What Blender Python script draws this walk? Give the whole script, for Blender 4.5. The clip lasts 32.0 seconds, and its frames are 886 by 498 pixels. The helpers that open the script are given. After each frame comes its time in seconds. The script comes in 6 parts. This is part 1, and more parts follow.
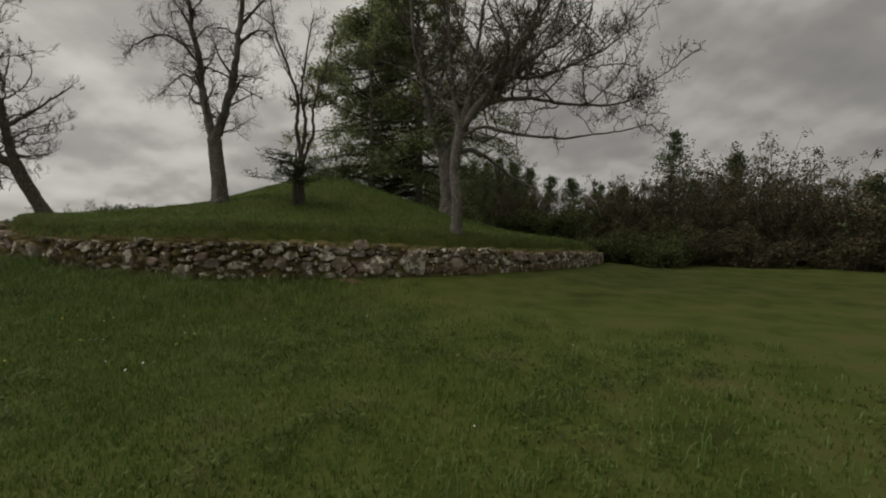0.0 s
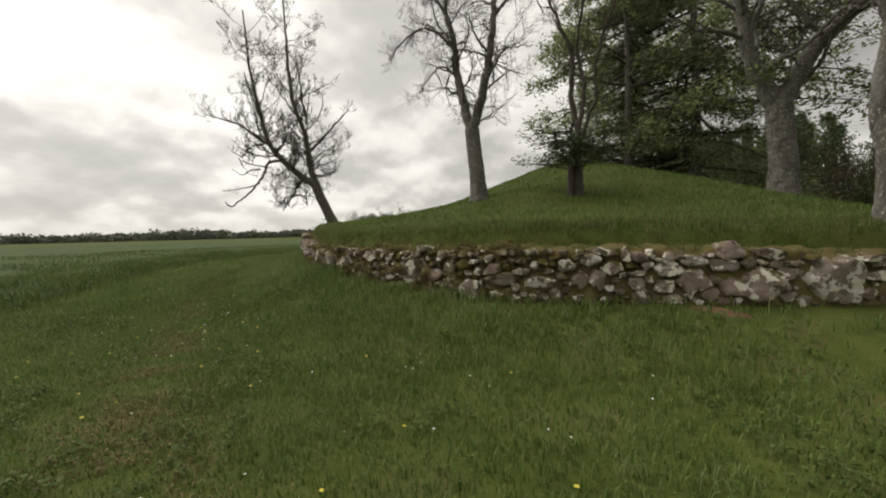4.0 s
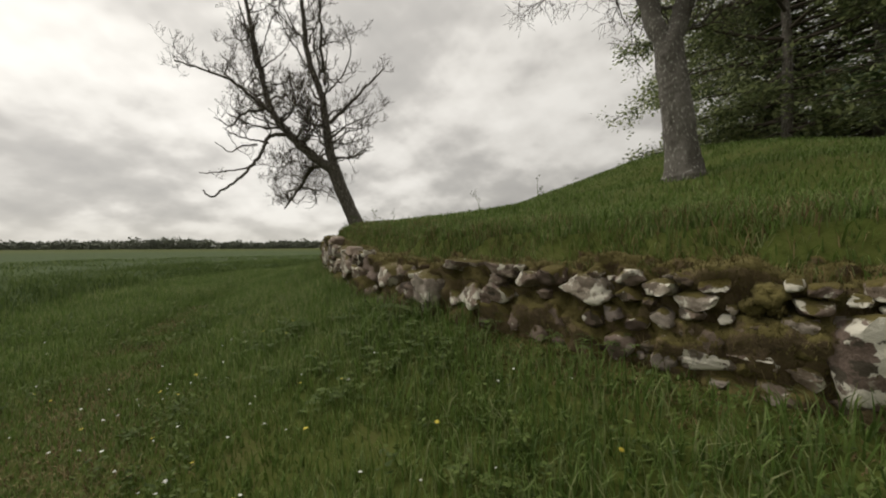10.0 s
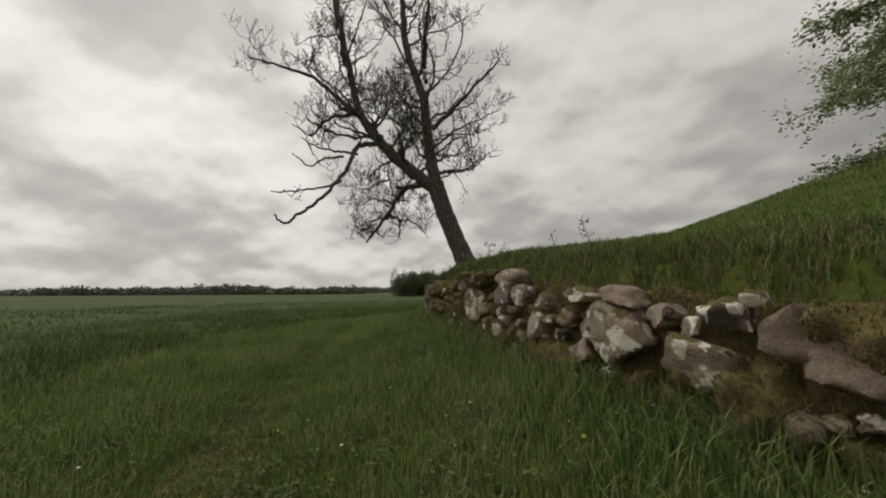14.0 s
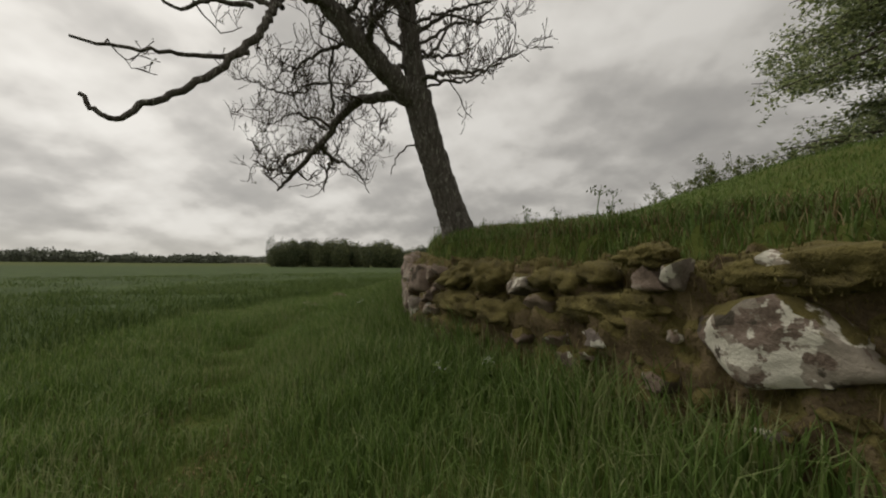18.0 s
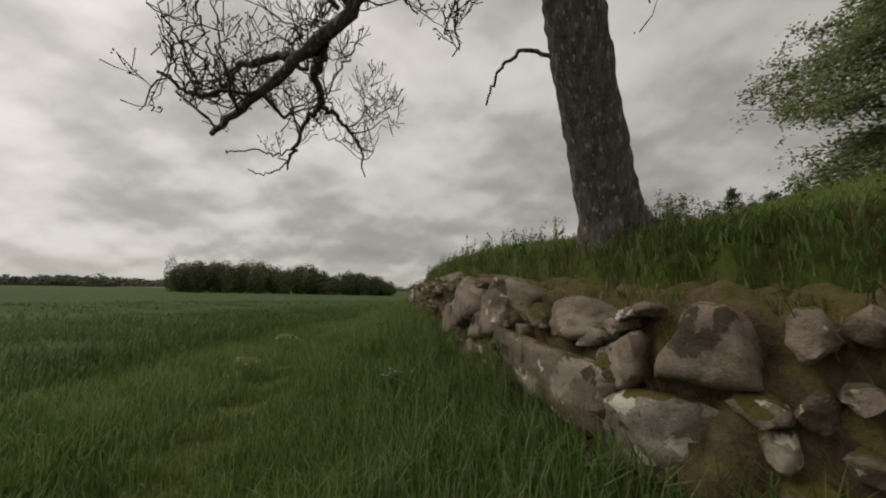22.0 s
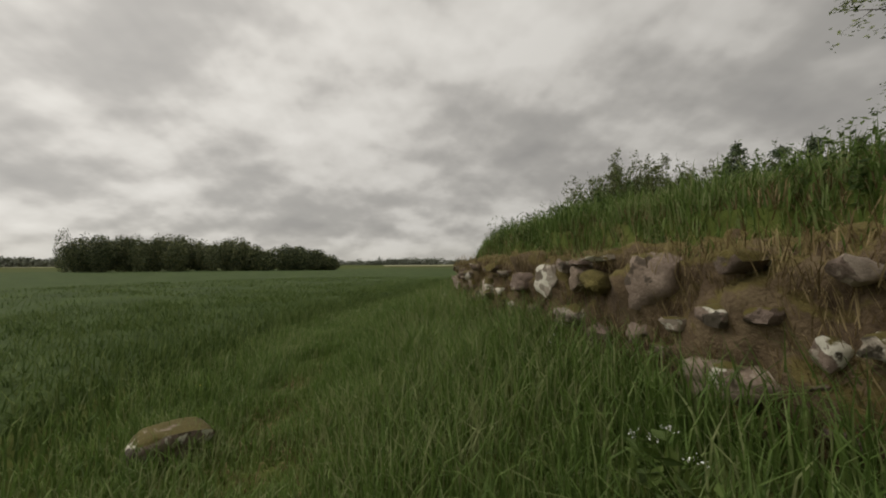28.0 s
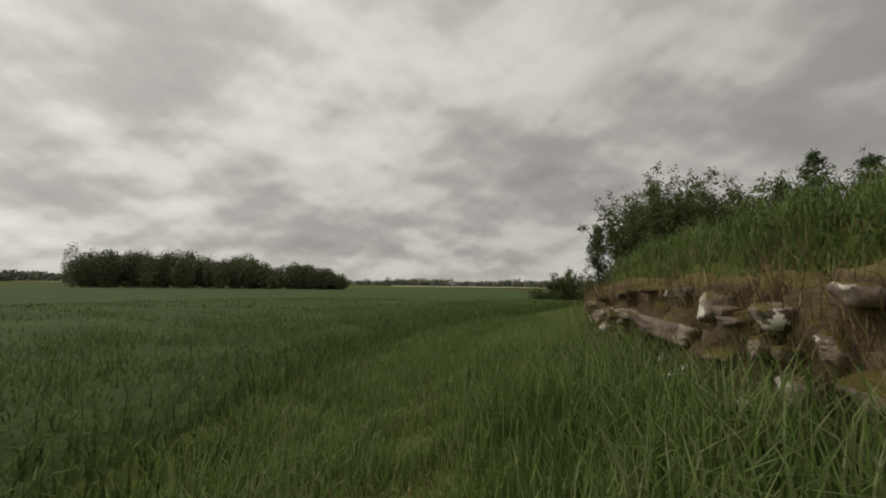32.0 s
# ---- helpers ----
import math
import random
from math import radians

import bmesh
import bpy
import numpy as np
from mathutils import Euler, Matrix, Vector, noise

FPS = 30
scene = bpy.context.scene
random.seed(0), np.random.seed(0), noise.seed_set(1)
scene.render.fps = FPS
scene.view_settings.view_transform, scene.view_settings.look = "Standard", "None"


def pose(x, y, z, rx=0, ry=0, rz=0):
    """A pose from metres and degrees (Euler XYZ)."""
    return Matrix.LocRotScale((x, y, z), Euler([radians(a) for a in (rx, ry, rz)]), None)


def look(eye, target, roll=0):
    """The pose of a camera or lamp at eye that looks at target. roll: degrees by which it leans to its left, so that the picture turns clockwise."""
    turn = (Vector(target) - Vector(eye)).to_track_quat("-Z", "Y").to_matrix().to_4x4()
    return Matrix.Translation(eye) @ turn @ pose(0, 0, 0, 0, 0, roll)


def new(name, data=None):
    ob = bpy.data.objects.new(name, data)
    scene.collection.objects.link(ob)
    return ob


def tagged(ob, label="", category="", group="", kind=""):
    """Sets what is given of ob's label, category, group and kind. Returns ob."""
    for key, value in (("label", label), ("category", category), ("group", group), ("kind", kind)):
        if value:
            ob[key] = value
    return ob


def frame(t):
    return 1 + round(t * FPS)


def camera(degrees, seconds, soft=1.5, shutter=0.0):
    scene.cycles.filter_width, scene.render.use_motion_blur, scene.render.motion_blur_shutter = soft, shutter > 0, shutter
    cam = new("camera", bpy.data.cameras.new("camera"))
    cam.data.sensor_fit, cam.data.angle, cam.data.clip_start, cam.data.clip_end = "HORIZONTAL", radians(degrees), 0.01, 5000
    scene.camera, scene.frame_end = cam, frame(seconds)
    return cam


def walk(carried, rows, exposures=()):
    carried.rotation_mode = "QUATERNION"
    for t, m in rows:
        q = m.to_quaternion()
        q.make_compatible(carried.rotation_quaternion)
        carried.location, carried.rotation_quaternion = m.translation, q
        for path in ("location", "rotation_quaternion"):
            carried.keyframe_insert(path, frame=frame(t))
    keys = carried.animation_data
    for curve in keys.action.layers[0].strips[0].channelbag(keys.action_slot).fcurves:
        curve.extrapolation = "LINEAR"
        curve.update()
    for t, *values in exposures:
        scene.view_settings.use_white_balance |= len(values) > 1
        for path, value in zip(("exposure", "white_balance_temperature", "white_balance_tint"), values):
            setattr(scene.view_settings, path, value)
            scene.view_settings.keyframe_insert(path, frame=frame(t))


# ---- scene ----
cam = camera(99.0, 32.0, soft=2.0)
PATH = [
    (0, (0.159, 0.118, 1.232), (0.12, 2.116, 1.167), 0.6),
    (0.5, (-0.14, 0.553, 1.21), (0.057, 2.536, 1.039), 0.9),
    (1, (-0.605, 1.031, 1.263), (-1.037, 2.982, 1.179), -0.1),
    (1.5, (-1.059, 1.311, 1.332), (-1.429, 3.276, 1.266), 0.1),
    (2, (-1.391, 1.572, 1.283), (-1.969, 3.474, 1.056), -2.3),
    (2.5, (-1.837, 1.967, 1.343), (-2.747, 3.747, 1.279), -2.5),
    (3, (-2.271, 2.161, 1.334), (-3.265, 3.893, 1.218), -3.1),
    (3.5, (-2.609, 2.354, 1.401), (-3.624, 4.074, 1.304), -2.0),
    (5.5, (-4.251, 3.709, 1.12), (-5.303, 5.409, 1.064), -1.4),
    (6, (-4.812, 3.984, 1.137), (-6.21, 5.413, 1.082), 0.5),
    (6.5, (-5.358, 4.203, 1.165), (-6.735, 5.645, 1.017), -0.6),
    (7, (-5.878, 4.544, 1.216), (-7.338, 5.911, 1.244), -1.0),
    (7.5, (-6.298, 4.736, 1.186), (-7.454, 6.368, 1.179), 0.1),
    (8, (-6.808, 4.819, 1.187), (-7.765, 6.564, 0.996), 0.7),
    (8.5, (-7.34, 5.084, 1.184), (-8.524, 6.688, 1.033), -2.5),
    (9, (-7.826, 5.354, 1.216), (-8.793, 7.089, 0.977), -0.2),
    (9.5, (-8.141, 5.638, 1.208), (-8.841, 7.509, 1.12), -1.5),
    (10, (-8.519, 6.036, 1.231), (-9.487, 7.786, 1.228), -0.4),
    (10.5, (-8.947, 6.241, 1.278), (-9.616, 8.126, 1.28), 0.2),
    (11, (-9.438, 6.444, 1.258), (-10.426, 8.183, 1.256), 1.7),
    (11.5, (-9.866, 6.799, 1.246), (-11.152, 8.328, 1.355), 0.2),
    (12, (-10.405, 7.098, 1.218), (-11.519, 8.759, 1.215), 1.1),
    (12.5, (-10.947, 7.349, 1.213), (-12.134, 8.955, 1.31), 2.6),
    (13, (-11.539, 7.577, 1.262), (-12.927, 9.012, 1.387), 2.6),
    (13.5, (-12.108, 7.784, 1.284), (-13.223, 9.439, 1.416), 3.0),
    (14, (-12.634, 8.024, 1.22), (-13.788, 9.641, 1.459), -0.4),
    (14.5, (-13.189, 8.283, 1.235), (-14.159, 10.018, 1.454), 1.6),
    (16.5, (-15.129, 9.471, 1.407), (-15.93, 11.296, 1.571), 3.4),
    (17, (-15.598, 9.866, 1.413), (-16.627, 11.563, 1.665), 0.9),
    (17.5, (-16.035, 10.211, 1.409), (-16.687, 12.101, 1.473), 1.4),
    (18, (-16.377, 10.46, 1.428), (-16.994, 12.36, 1.517), 0.4),
    (18.5, (-16.693, 10.858, 1.451), (-17.343, 12.743, 1.612), -0.7),
    (19, (-16.999, 11.184, 1.419), (-17.254, 13.16, 1.587), 1.4),
    (19.5, (-17.368, 11.491, 1.444), (-17.721, 13.457, 1.546), 0.5),
    (20, (-17.758, 11.95, 1.46), (-18.456, 13.802, 1.744), -0.1),
    (20.5, (-18.13, 12.316, 1.431), (-18.566, 14.256, 1.653), 1.5),
    (21, (-18.497, 12.692, 1.441), (-18.802, 14.664, 1.571), 0.7),
    (21.5, (-18.865, 13.139, 1.48), (-19.314, 15.074, 1.713), -0.2),
    (22, (-19.3, 13.488, 1.462), (-19.535, 15.46, 1.7), 1.1),
    (22.5, (-19.681, 13.887, 1.456), (-19.847, 15.874, 1.619), -0.6),
    (23, (-20.046, 14.373, 1.501), (-20.498, 16.318, 1.613), -1.1),
    (23.5, (-20.501, 14.739, 1.514), (-20.913, 16.695, 1.579), -0.3),
    (24, (-20.798, 15.092, 1.505), (-21.284, 17.029, 1.609), -1.9),
    (24.5, (-21.072, 15.576, 1.531), (-21.604, 17.502, 1.626), -2.5),
    (25, (-21.378, 16.034, 1.557), (-21.652, 18.015, 1.587), -1.8),
    (25.5, (-21.516, 16.527, 1.532), (-22.069, 18.43, 1.802), -3.9),
    (26, (-21.598, 17.137, 1.523), (-22.229, 19.032, 1.637), -3.6),
    (26.5, (-21.605, 17.733, 1.574), (-21.425, 19.724, 1.627), -0.6),
    (28.5, (-22.28, 19.649, 1.56), (-22.226, 21.644, 1.682), -0.3),
    (29, (-22.367, 20.049, 1.598), (-22.258, 22.039, 1.758), -1.6),
    (29.5, (-22.611, 20.413, 1.605), (-22.072, 22.329, 1.795), -1.2),
    (30, (-22.78, 20.87, 1.55), (-22.465, 22.841, 1.687), -1.5),
    (30.5, (-22.856, 21.349, 1.58), (-22.484, 23.308, 1.735), 0.5),
    (31, (-23.07, 21.764, 1.598), (-22.443, 23.643, 1.876), 1.4),
    (31.5, (-23.254, 22.29, 1.538), (-23.215, 24.286, 1.647), -0.1),
    (32, (-23.286, 22.805, 1.563), (-23.256, 24.794, 1.767), 0.7),
]
EXPOSURE = [(0.0, -0.31), (1.0, 0.40), (2.0, 0.50), (3.0, 0.54), (6.0, 0.44), (7.0, 0.34), (8.0, 0.20), (9.0, 0.22), (10.0, 0.32), (11.0, 0.24), (12.0, 0.22), (14.0, 0.06), (17.0, 0.03), (18.0, 0.08), (19.0, 0.15), (20.0, 0.26), (21.0, 0.10), (22.0, 0.0), (24.0, 0.06), (25.0, -0.12), (26.0, -0.08), (28.5, 0.16), (29.0, 0.13), (32.0, 0.08)]
walk(cam, [(t, look(e, g, r)) for t, e, g, r in PATH], EXPOSURE)

# ---------------------------------------------------------------- world and light
SUN_DIR = Vector((-0.62, 0.02, 0.78)).normalized()      # behind the clouds, over the field
world = bpy.data.worlds.new("overcast_sky")
scene.world = world
world.use_nodes = True


def build_world():
    nt = world.node_tree
    nt.nodes.clear()
    N, L = nt.nodes.new, nt.links.new

    def math_node(op, a, b=None, c=None):
        n = N("ShaderNodeMath")
        n.operation = op
        for i, v in enumerate((a, b, c)):
            if v is None:
                continue
            if isinstance(v, (int, float)):
                n.inputs[i].default_value = v
            else:
                L(v, n.inputs[i])
        return n.outputs[0]

    def ramp(fac, stops):
        n = N("ShaderNodeValToRGB")
        while len(n.color_ramp.elements) < len(stops):
            n.color_ramp.elements.new(0.5)
        for e, (p, c) in zip(n.color_ramp.elements, stops):
            e.position, e.color = p, (*c, 1)
        L(fac, n.inputs[0])
        return n.outputs[0]

    tc = N("ShaderNodeTexCoord")
    sep = N("ShaderNodeSeparateXYZ")
    L(tc.outputs["Generated"], sep.inputs[0])
    x, y, z = sep.outputs
    # a deck of cloud overhead: directions meet a flat layer, so that the banks close up towards the horizon
    depth = math_node("ADD", math_node("MAXIMUM", z, 0.0), 0.46)
    comb = N("ShaderNodeCombineXYZ")
    L(math_node("DIVIDE", x, depth), comb.inputs[0])
    L(math_node("DIVIDE", y, depth), comb.inputs[1])

    def noise_tex(scale, detail, rough, grow):
        mv = N("ShaderNodeVectorMath")
        mv.operation = "MULTIPLY_ADD"
        L(comb.outputs[0], mv.inputs[0])
        mv.inputs[1].default_value = (grow, grow, 1.0)
        mv.inputs[2].default_value = (3.1, 0.7, 0.0)
        n = N("ShaderNodeTexNoise")
        L(mv.outputs[0], n.inputs["Vector"])
        n.inputs["Scale"].default_value, n.inputs["Detail"].default_value, n.inputs["Roughness"].default_value = scale, detail, rough
        return n.outputs[0]

    def deck(grow):
        return math_node("ADD", math_node("MULTIPLY", noise_tex(1.4, 2.0, 0.45, grow), 0.55), math_node("MULTIPLY", noise_tex(3.7, 4.5, 0.46, grow), 0.45))

    here, nearer_horizon = deck(1.0), deck(1.035)
    # thick cloud is dark below; the upper edge of each bank catches the light
    cover = math_node("SUBTRACT", here, math_node("MULTIPLY", math_node("SUBTRACT", nearer_horizon, here), 0.75))
    clouds = ramp(cover, ((0.37, (0.710, 0.682, 0.631)), (0.460, (0.612, 0.585, 0.538)), (0.510, (0.510, 0.486, 0.447)), (0.57, (0.425, 0.405, 0.373)),
                          (0.68, (0.355, 0.339, 0.315))))
    # light of the veiled sun spreading through the cloud
    dot = N("ShaderNodeVectorMath")
    dot.operation = "DOT_PRODUCT"
    L(tc.outputs["Generated"], dot.inputs[0])
    dot.inputs[1].default_value = SUN_DIR
    glow = math_node("POWER", math_node("MAXIMUM", math_node("ADD", math_node("MULTIPLY", dot.outputs["Value"], 0.5), 0.5), 0.0), 3.0)
    gain = math_node("ADD", 0.67, math_node("MULTIPLY", glow, 0.78))
    lit = N("ShaderNodeMix")
    lit.data_type, lit.blend_type = "RGBA", "MULTIPLY"
    lit.inputs["Factor"].default_value = 1.0
    L(clouds, lit.inputs["A"])
    g3 = N("ShaderNodeCombineColor")
    for i in range(3):
        L(gain, g3.inputs[i])
    L(g3.outputs[0], lit.inputs["B"])
    # thin pale band low over the land
    low = ramp(z, ((0.0, (1, 1, 1)), (0.07, (0, 0, 0))))
    haze = N("ShaderNodeMix")
    haze.data_type = "RGBA"
    hf = math_node("MULTIPLY", low, 0.6)
    L(hf, haze.inputs["Factor"])
    L(lit.outputs["Result"], haze.inputs["A"])
    haze.inputs["B"].default_value = (0.53, 0.51, 0.455, 1)
    sky = N("ShaderNodeTexSky")
    sky.sky_type, sky.sun_disc = "NISHITA", False
    sky.sun_elevation = math.asin(SUN_DIR.z)
    sky.sun_rotation = math.atan2(SUN_DIR.x, SUN_DIR.y)
    b1, b2 = N("ShaderNodeBackground"), N("ShaderNodeBackground")
    L(haze.outputs["Result"], b1.inputs[0])
    L(sky.outputs[0], b2.inputs[0])
    b1.inputs[1].default_value = 1.0
    b2.inputs[1].default_value = 0.05
    mix = N("ShaderNodeMixShader")
    mix.inputs[0].default_value = 0.05
    out = N("ShaderNodeOutputWorld")
    L(b1.outputs[0], mix.inputs[1])
    L(b2.outputs[0], mix.inputs[2])
    L(mix.outputs[0], out.inputs[0])


build_world()
sun_data = bpy.data.lights.new("sun", "SUN")
sun_data.energy, sun_data.angle, sun_data.color = 1.5, radians(50), (1.0, 0.95, 0.86)
sun = new("sun", sun_data)
sun.matrix_world = look(SUN_DIR * 60, (0, 0, 0))


# ---------------------------------------------------------------- materials
def material(name, colours, scale=4.0, fine=40.0, rough=0.85, bump=0.3, bump_dist=0.01, island=0.0, obj=0.0,
             spec=0.3, stops=None, moss=None, spots=None, trans=0.0, stretch=None):
    """Procedural surface: colours mixed by coarse and fine noise in world space, with relief. island/obj: brightness spread by piece.
    moss: (colour, amount) on upward faces; spots: (colour, scale, threshold) pale lichen."""
    m = bpy.data.materials.new(name)
    m.use_nodes = True
    nt = m.node_tree
    N, L = nt.nodes.new, nt.links.new
    bsdf = nt.nodes["Principled BSDF"]
    geo = N("ShaderNodeNewGeometry")
    vec = geo.outputs["Position"]
    if stretch:
        vm = N("ShaderNodeVectorMath")
        vm.operation = "MULTIPLY"
        L(vec, vm.inputs[0])
        vm.inputs[1].default_value = stretch
        vec = vm.outputs[0]

    def noise_tex(s, detail=5.0, r=0.6):
        n = N("ShaderNodeTexNoise")
        L(vec, n.inputs["Vector"])
        n.inputs["Scale"].default_value, n.inputs["Detail"].default_value, n.inputs["Roughness"].default_value = s, detail, r
        return n.outputs[0]

    def mn(op, a, b):
        n = N("ShaderNodeMath")
        n.operation = op
        for i, v in enumerate((a, b)):
            if isinstance(v, (int, float)):
                n.inputs[i].default_value = v
            else:
                L(v, n.inputs[i])
        return n.outputs[0]

    def mixc(fac, a, b, blend="MIX"):
        n = N("ShaderNodeMix")
        n.data_type, n.blend_type = "RGBA", blend
        for key, v in (("Factor", fac), ("A", a), ("B", b)):
            if isinstance(v, (int, float)):
                n.inputs[key].default_value = v
            elif isinstance(v, tuple):
                n.inputs[key].default_value = (*v, 1)
            else:
                L(v, n.inputs[key])
        return n.outputs["Result"]

    def step(v, lo, hi):
        n = N("ShaderNodeMapRange")
        n.interpolation_type = "SMOOTHSTEP"
        L(v, n.inputs[0])
        n.inputs[1].default_value, n.inputs[2].default_value = lo, hi
        return n.outputs[0]

    a, b = noise_tex(scale), noise_tex(fine, 3.0, 0.7)
    fac = mn("ADD", mn("MULTIPLY", a, 0.65), mn("MULTIPLY", b, 0.35))
    if island:
        fac = mn("ADD", mn("MULTIPLY", fac, 1.0 - island), mn("MULTIPLY", geo.outputs["Random Per Island"], island))
    rp = N("ShaderNodeValToRGB")
    stops = stops or [0.36 + 0.28 * i / max(1, len(colours) - 1) for i in range(len(colours))]
    while len(rp.color_ramp.elements) < len(colours):
        rp.color_ramp.elements.new(0.5)
    for e, p, c in zip(rp.color_ramp.elements, stops, colours):
        e.position, e.color = p, (*c, 1)
    L(fac, rp.inputs[0])
    col = rp.outputs[0]
    if obj:
        oi = N("ShaderNodeObjectInfo")
        hsv = N("ShaderNodeHueSaturation")
        L(col, hsv.inputs["Color"])
        L(mn("ADD", 1.0 - obj, mn("MULTIPLY", oi.outputs["Random"], 2 * obj)), hsv.inputs["Value"])
        L(mn("ADD", 0.5 - obj * 0.03, mn("MULTIPLY", oi.outputs["Random"], obj * 0.06)), hsv.inputs["Hue"])
        col = hsv.outputs[0]
    if spots:
        for s_col, s_scale, thr in spots:
            col = mixc(step(noise_tex(s_scale, 5.0, 0.56), thr - 0.006, thr + 0.020), col, s_col)
    if moss:
        m_col, amount = moss
        sepn = N("ShaderNodeSeparateXYZ")
        L(geo.outputs["Normal"], sepn.inputs[0])
        up = mn("ADD", mn("MULTIPLY", sepn.outputs[2], 0.35), noise_tex(6.0, 5.0, 0.6))
        mf = step(up, 1.0 - amount, 1.08 - amount)
        mc = mixc(noise_tex(55.0, 3.0, 0.6), tuple(c * 0.55 for c in m_col), tuple(min(1, c * 1.4) for c in m_col))
        col = mixc(mf, col, mc)
    L(col, bsdf.inputs["Base Color"])
    bsdf.inputs["Roughness"].default_value = rough
    bsdf.inputs["Specular IOR Level"].default_value = spec
    if bump:
        bn = N("ShaderNodeBump")
        bn.inputs["Strength"].default_value, bn.inputs["Distance"].default_value = bump, bump_dist
        L(mn("ADD", fac, mn("MULTIPLY", noise_tex(fine * 0.35, 4.0, 0.65), 0.8)), bn.inputs["Height"])
        L(bn.outputs[0], bsdf.inputs["Normal"])
    if trans:
        tr, ms = N("ShaderNodeBsdfTranslucent"), N("ShaderNodeMixShader")
        L(col, tr.inputs[0])
        ms.inputs[0].default_value = trans
        L(bsdf.outputs[0], ms.inputs[1])
        L(tr.outputs[0], ms.inputs[2])
        L(ms.outputs[0], nt.nodes["Material Output"].inputs[0])
    return m


M_TURF = material("turf", [(0.035, 0.043, 0.009), (0.054, 0.071, 0.014), (0.075, 0.089, 0.021), (0.088, 0.083, 0.031)], 1.1, 34, 0.95, 0.6, 0.03, spec=0.1)
M_GRASS = material("grass_blade", [(0.068, 0.107, 0.020), (0.104, 0.165, 0.034), (0.138, 0.203, 0.048), (0.175, 0.223, 0.077)], 0.7, 9, 0.6, 0, island=0.35, spec=0.2, trans=0.3)
M_TALL = material("tall_grass_blade", [(0.072, 0.118, 0.026), (0.114, 0.180, 0.041), (0.160, 0.228, 0.062), (0.232, 0.256, 0.110)], 0.6, 7, 0.55, 0, island=0.35, spec=0.2, trans=0.45)
M_DRY = material("dry_grass", [(0.10, 0.070, 0.028), (0.17, 0.124, 0.055), (0.26, 0.202, 0.098)], 2.0, 12, 0.8, 0, island=0.5, trans=0.15)
M_CROP = material("cereal_leaf", [(0.052, 0.082, 0.022), (0.078, 0.117, 0.031), (0.106, 0.152, 0.044), (0.146, 0.186, 0.062)], 0.5, 6, 0.8, 0, island=0.4, spec=0.08, trans=0.3)
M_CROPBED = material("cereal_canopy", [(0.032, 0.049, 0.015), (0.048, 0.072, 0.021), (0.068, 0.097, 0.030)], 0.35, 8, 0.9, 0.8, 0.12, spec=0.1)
M_HERB = material("herb_leaf", [(0.042, 0.066, 0.013), (0.068, 0.101, 0.019), (0.104, 0.145, 0.032)], 3, 20, 0.75, 0, island=0.4, trans=0.2)
BROWN_STONE = [(0.105, 0.078, 0.058), (0.165, 0.124, 0.095), (0.225, 0.174, 0.138), (0.285, 0.225, 0.182)]
GREY_STONE = [(0.120, 0.098, 0.080), (0.190, 0.158, 0.132), (0.250, 0.212, 0.180), (0.320, 0.275, 0.238)]
LICHEN = (0.58, 0.55, 0.46)
M_STONE = material("field_stone", GREY_STONE, 7, 60, 0.9, 0.8, 0.02, obj=0.25, moss=((0.095, 0.078, 0.022), 0.31),
                   spots=[((0.075, 0.06, 0.042), 3.4, 0.59), (LICHEN, 5.2, 0.60)])
M_STONE_PALE = material("lichen_covered_stone", [(0.14, 0.114, 0.088), (0.215, 0.180, 0.143), (0.285, 0.245, 0.198), (0.36, 0.318, 0.262)], 9, 60, 0.9, 0.8, 0.02, obj=0.16,
                        moss=((0.095, 0.078, 0.022), 0.25), spots=[(LICHEN, 5.5, 0.485), ((0.13, 0.105, 0.078), 7.0, 0.57)])
M_STONE_LICHEN = material("lichen_spotted_stone", BROWN_STONE, 7, 60, 0.9, 0.8, 0.02, obj=0.25, moss=((0.095, 0.078, 0.022), 0.31),
                          spots=[((0.27, 0.235, 0.188), 5.0, 0.54), (LICHEN, 5.5, 0.535), ((0.07, 0.058, 0.042), 4.0, 0.60)])
M_STONE_MOSSY = material("mossy_stone", BROWN_STONE[:3], 7, 60, 0.9, 1.0, 0.03, obj=0.3,
                         moss=((0.10, 0.080, 0.020), 0.42), spots=[((0.07, 0.055, 0.035), 3.0, 0.56), (LICHEN, 5.0, 0.60)])
M_STONE_BROWN = material("granite_boulder", BROWN_STONE, 4, 70, 0.9, 0.8, 0.02, obj=0.22, moss=((0.10, 0.085, 0.022), 0.18),
                         spots=[((0.30, 0.25, 0.20), 2.6, 0.57), ((0.075, 0.058, 0.042), 3.4, 0.615), (LICHEN, 6.0, 0.645)])
M_SOIL = material("reddish_soil", [(0.09, 0.045, 0.025), (0.14, 0.075, 0.045), (0.18, 0.11, 0.07)], 9, 60, 0.95, 1.0, 0.02)
M_BANK = material("moss_grown_earth", [(0.078, 0.056, 0.032), (0.130, 0.097, 0.050), (0.185, 0.142, 0.072)], 3.2, 45, 0.95, 0.9, 0.03, moss=((0.122, 0.102, 0.033), 0.44))
M_BANK_DRY = material("dry_earth_bank", [(0.060, 0.040, 0.024), (0.105, 0.074, 0.042), (0.150, 0.112, 0.064)], 4.0, 45, 0.95, 1.0, 0.03, moss=((0.115, 0.092, 0.030), 0.36))
M_MOSS = material("moss_cushion", [(0.066, 0.053, 0.020), (0.116, 0.096, 0.031), (0.166, 0.140, 0.047)], 7, 70, 0.95, 1.0, 0.03)
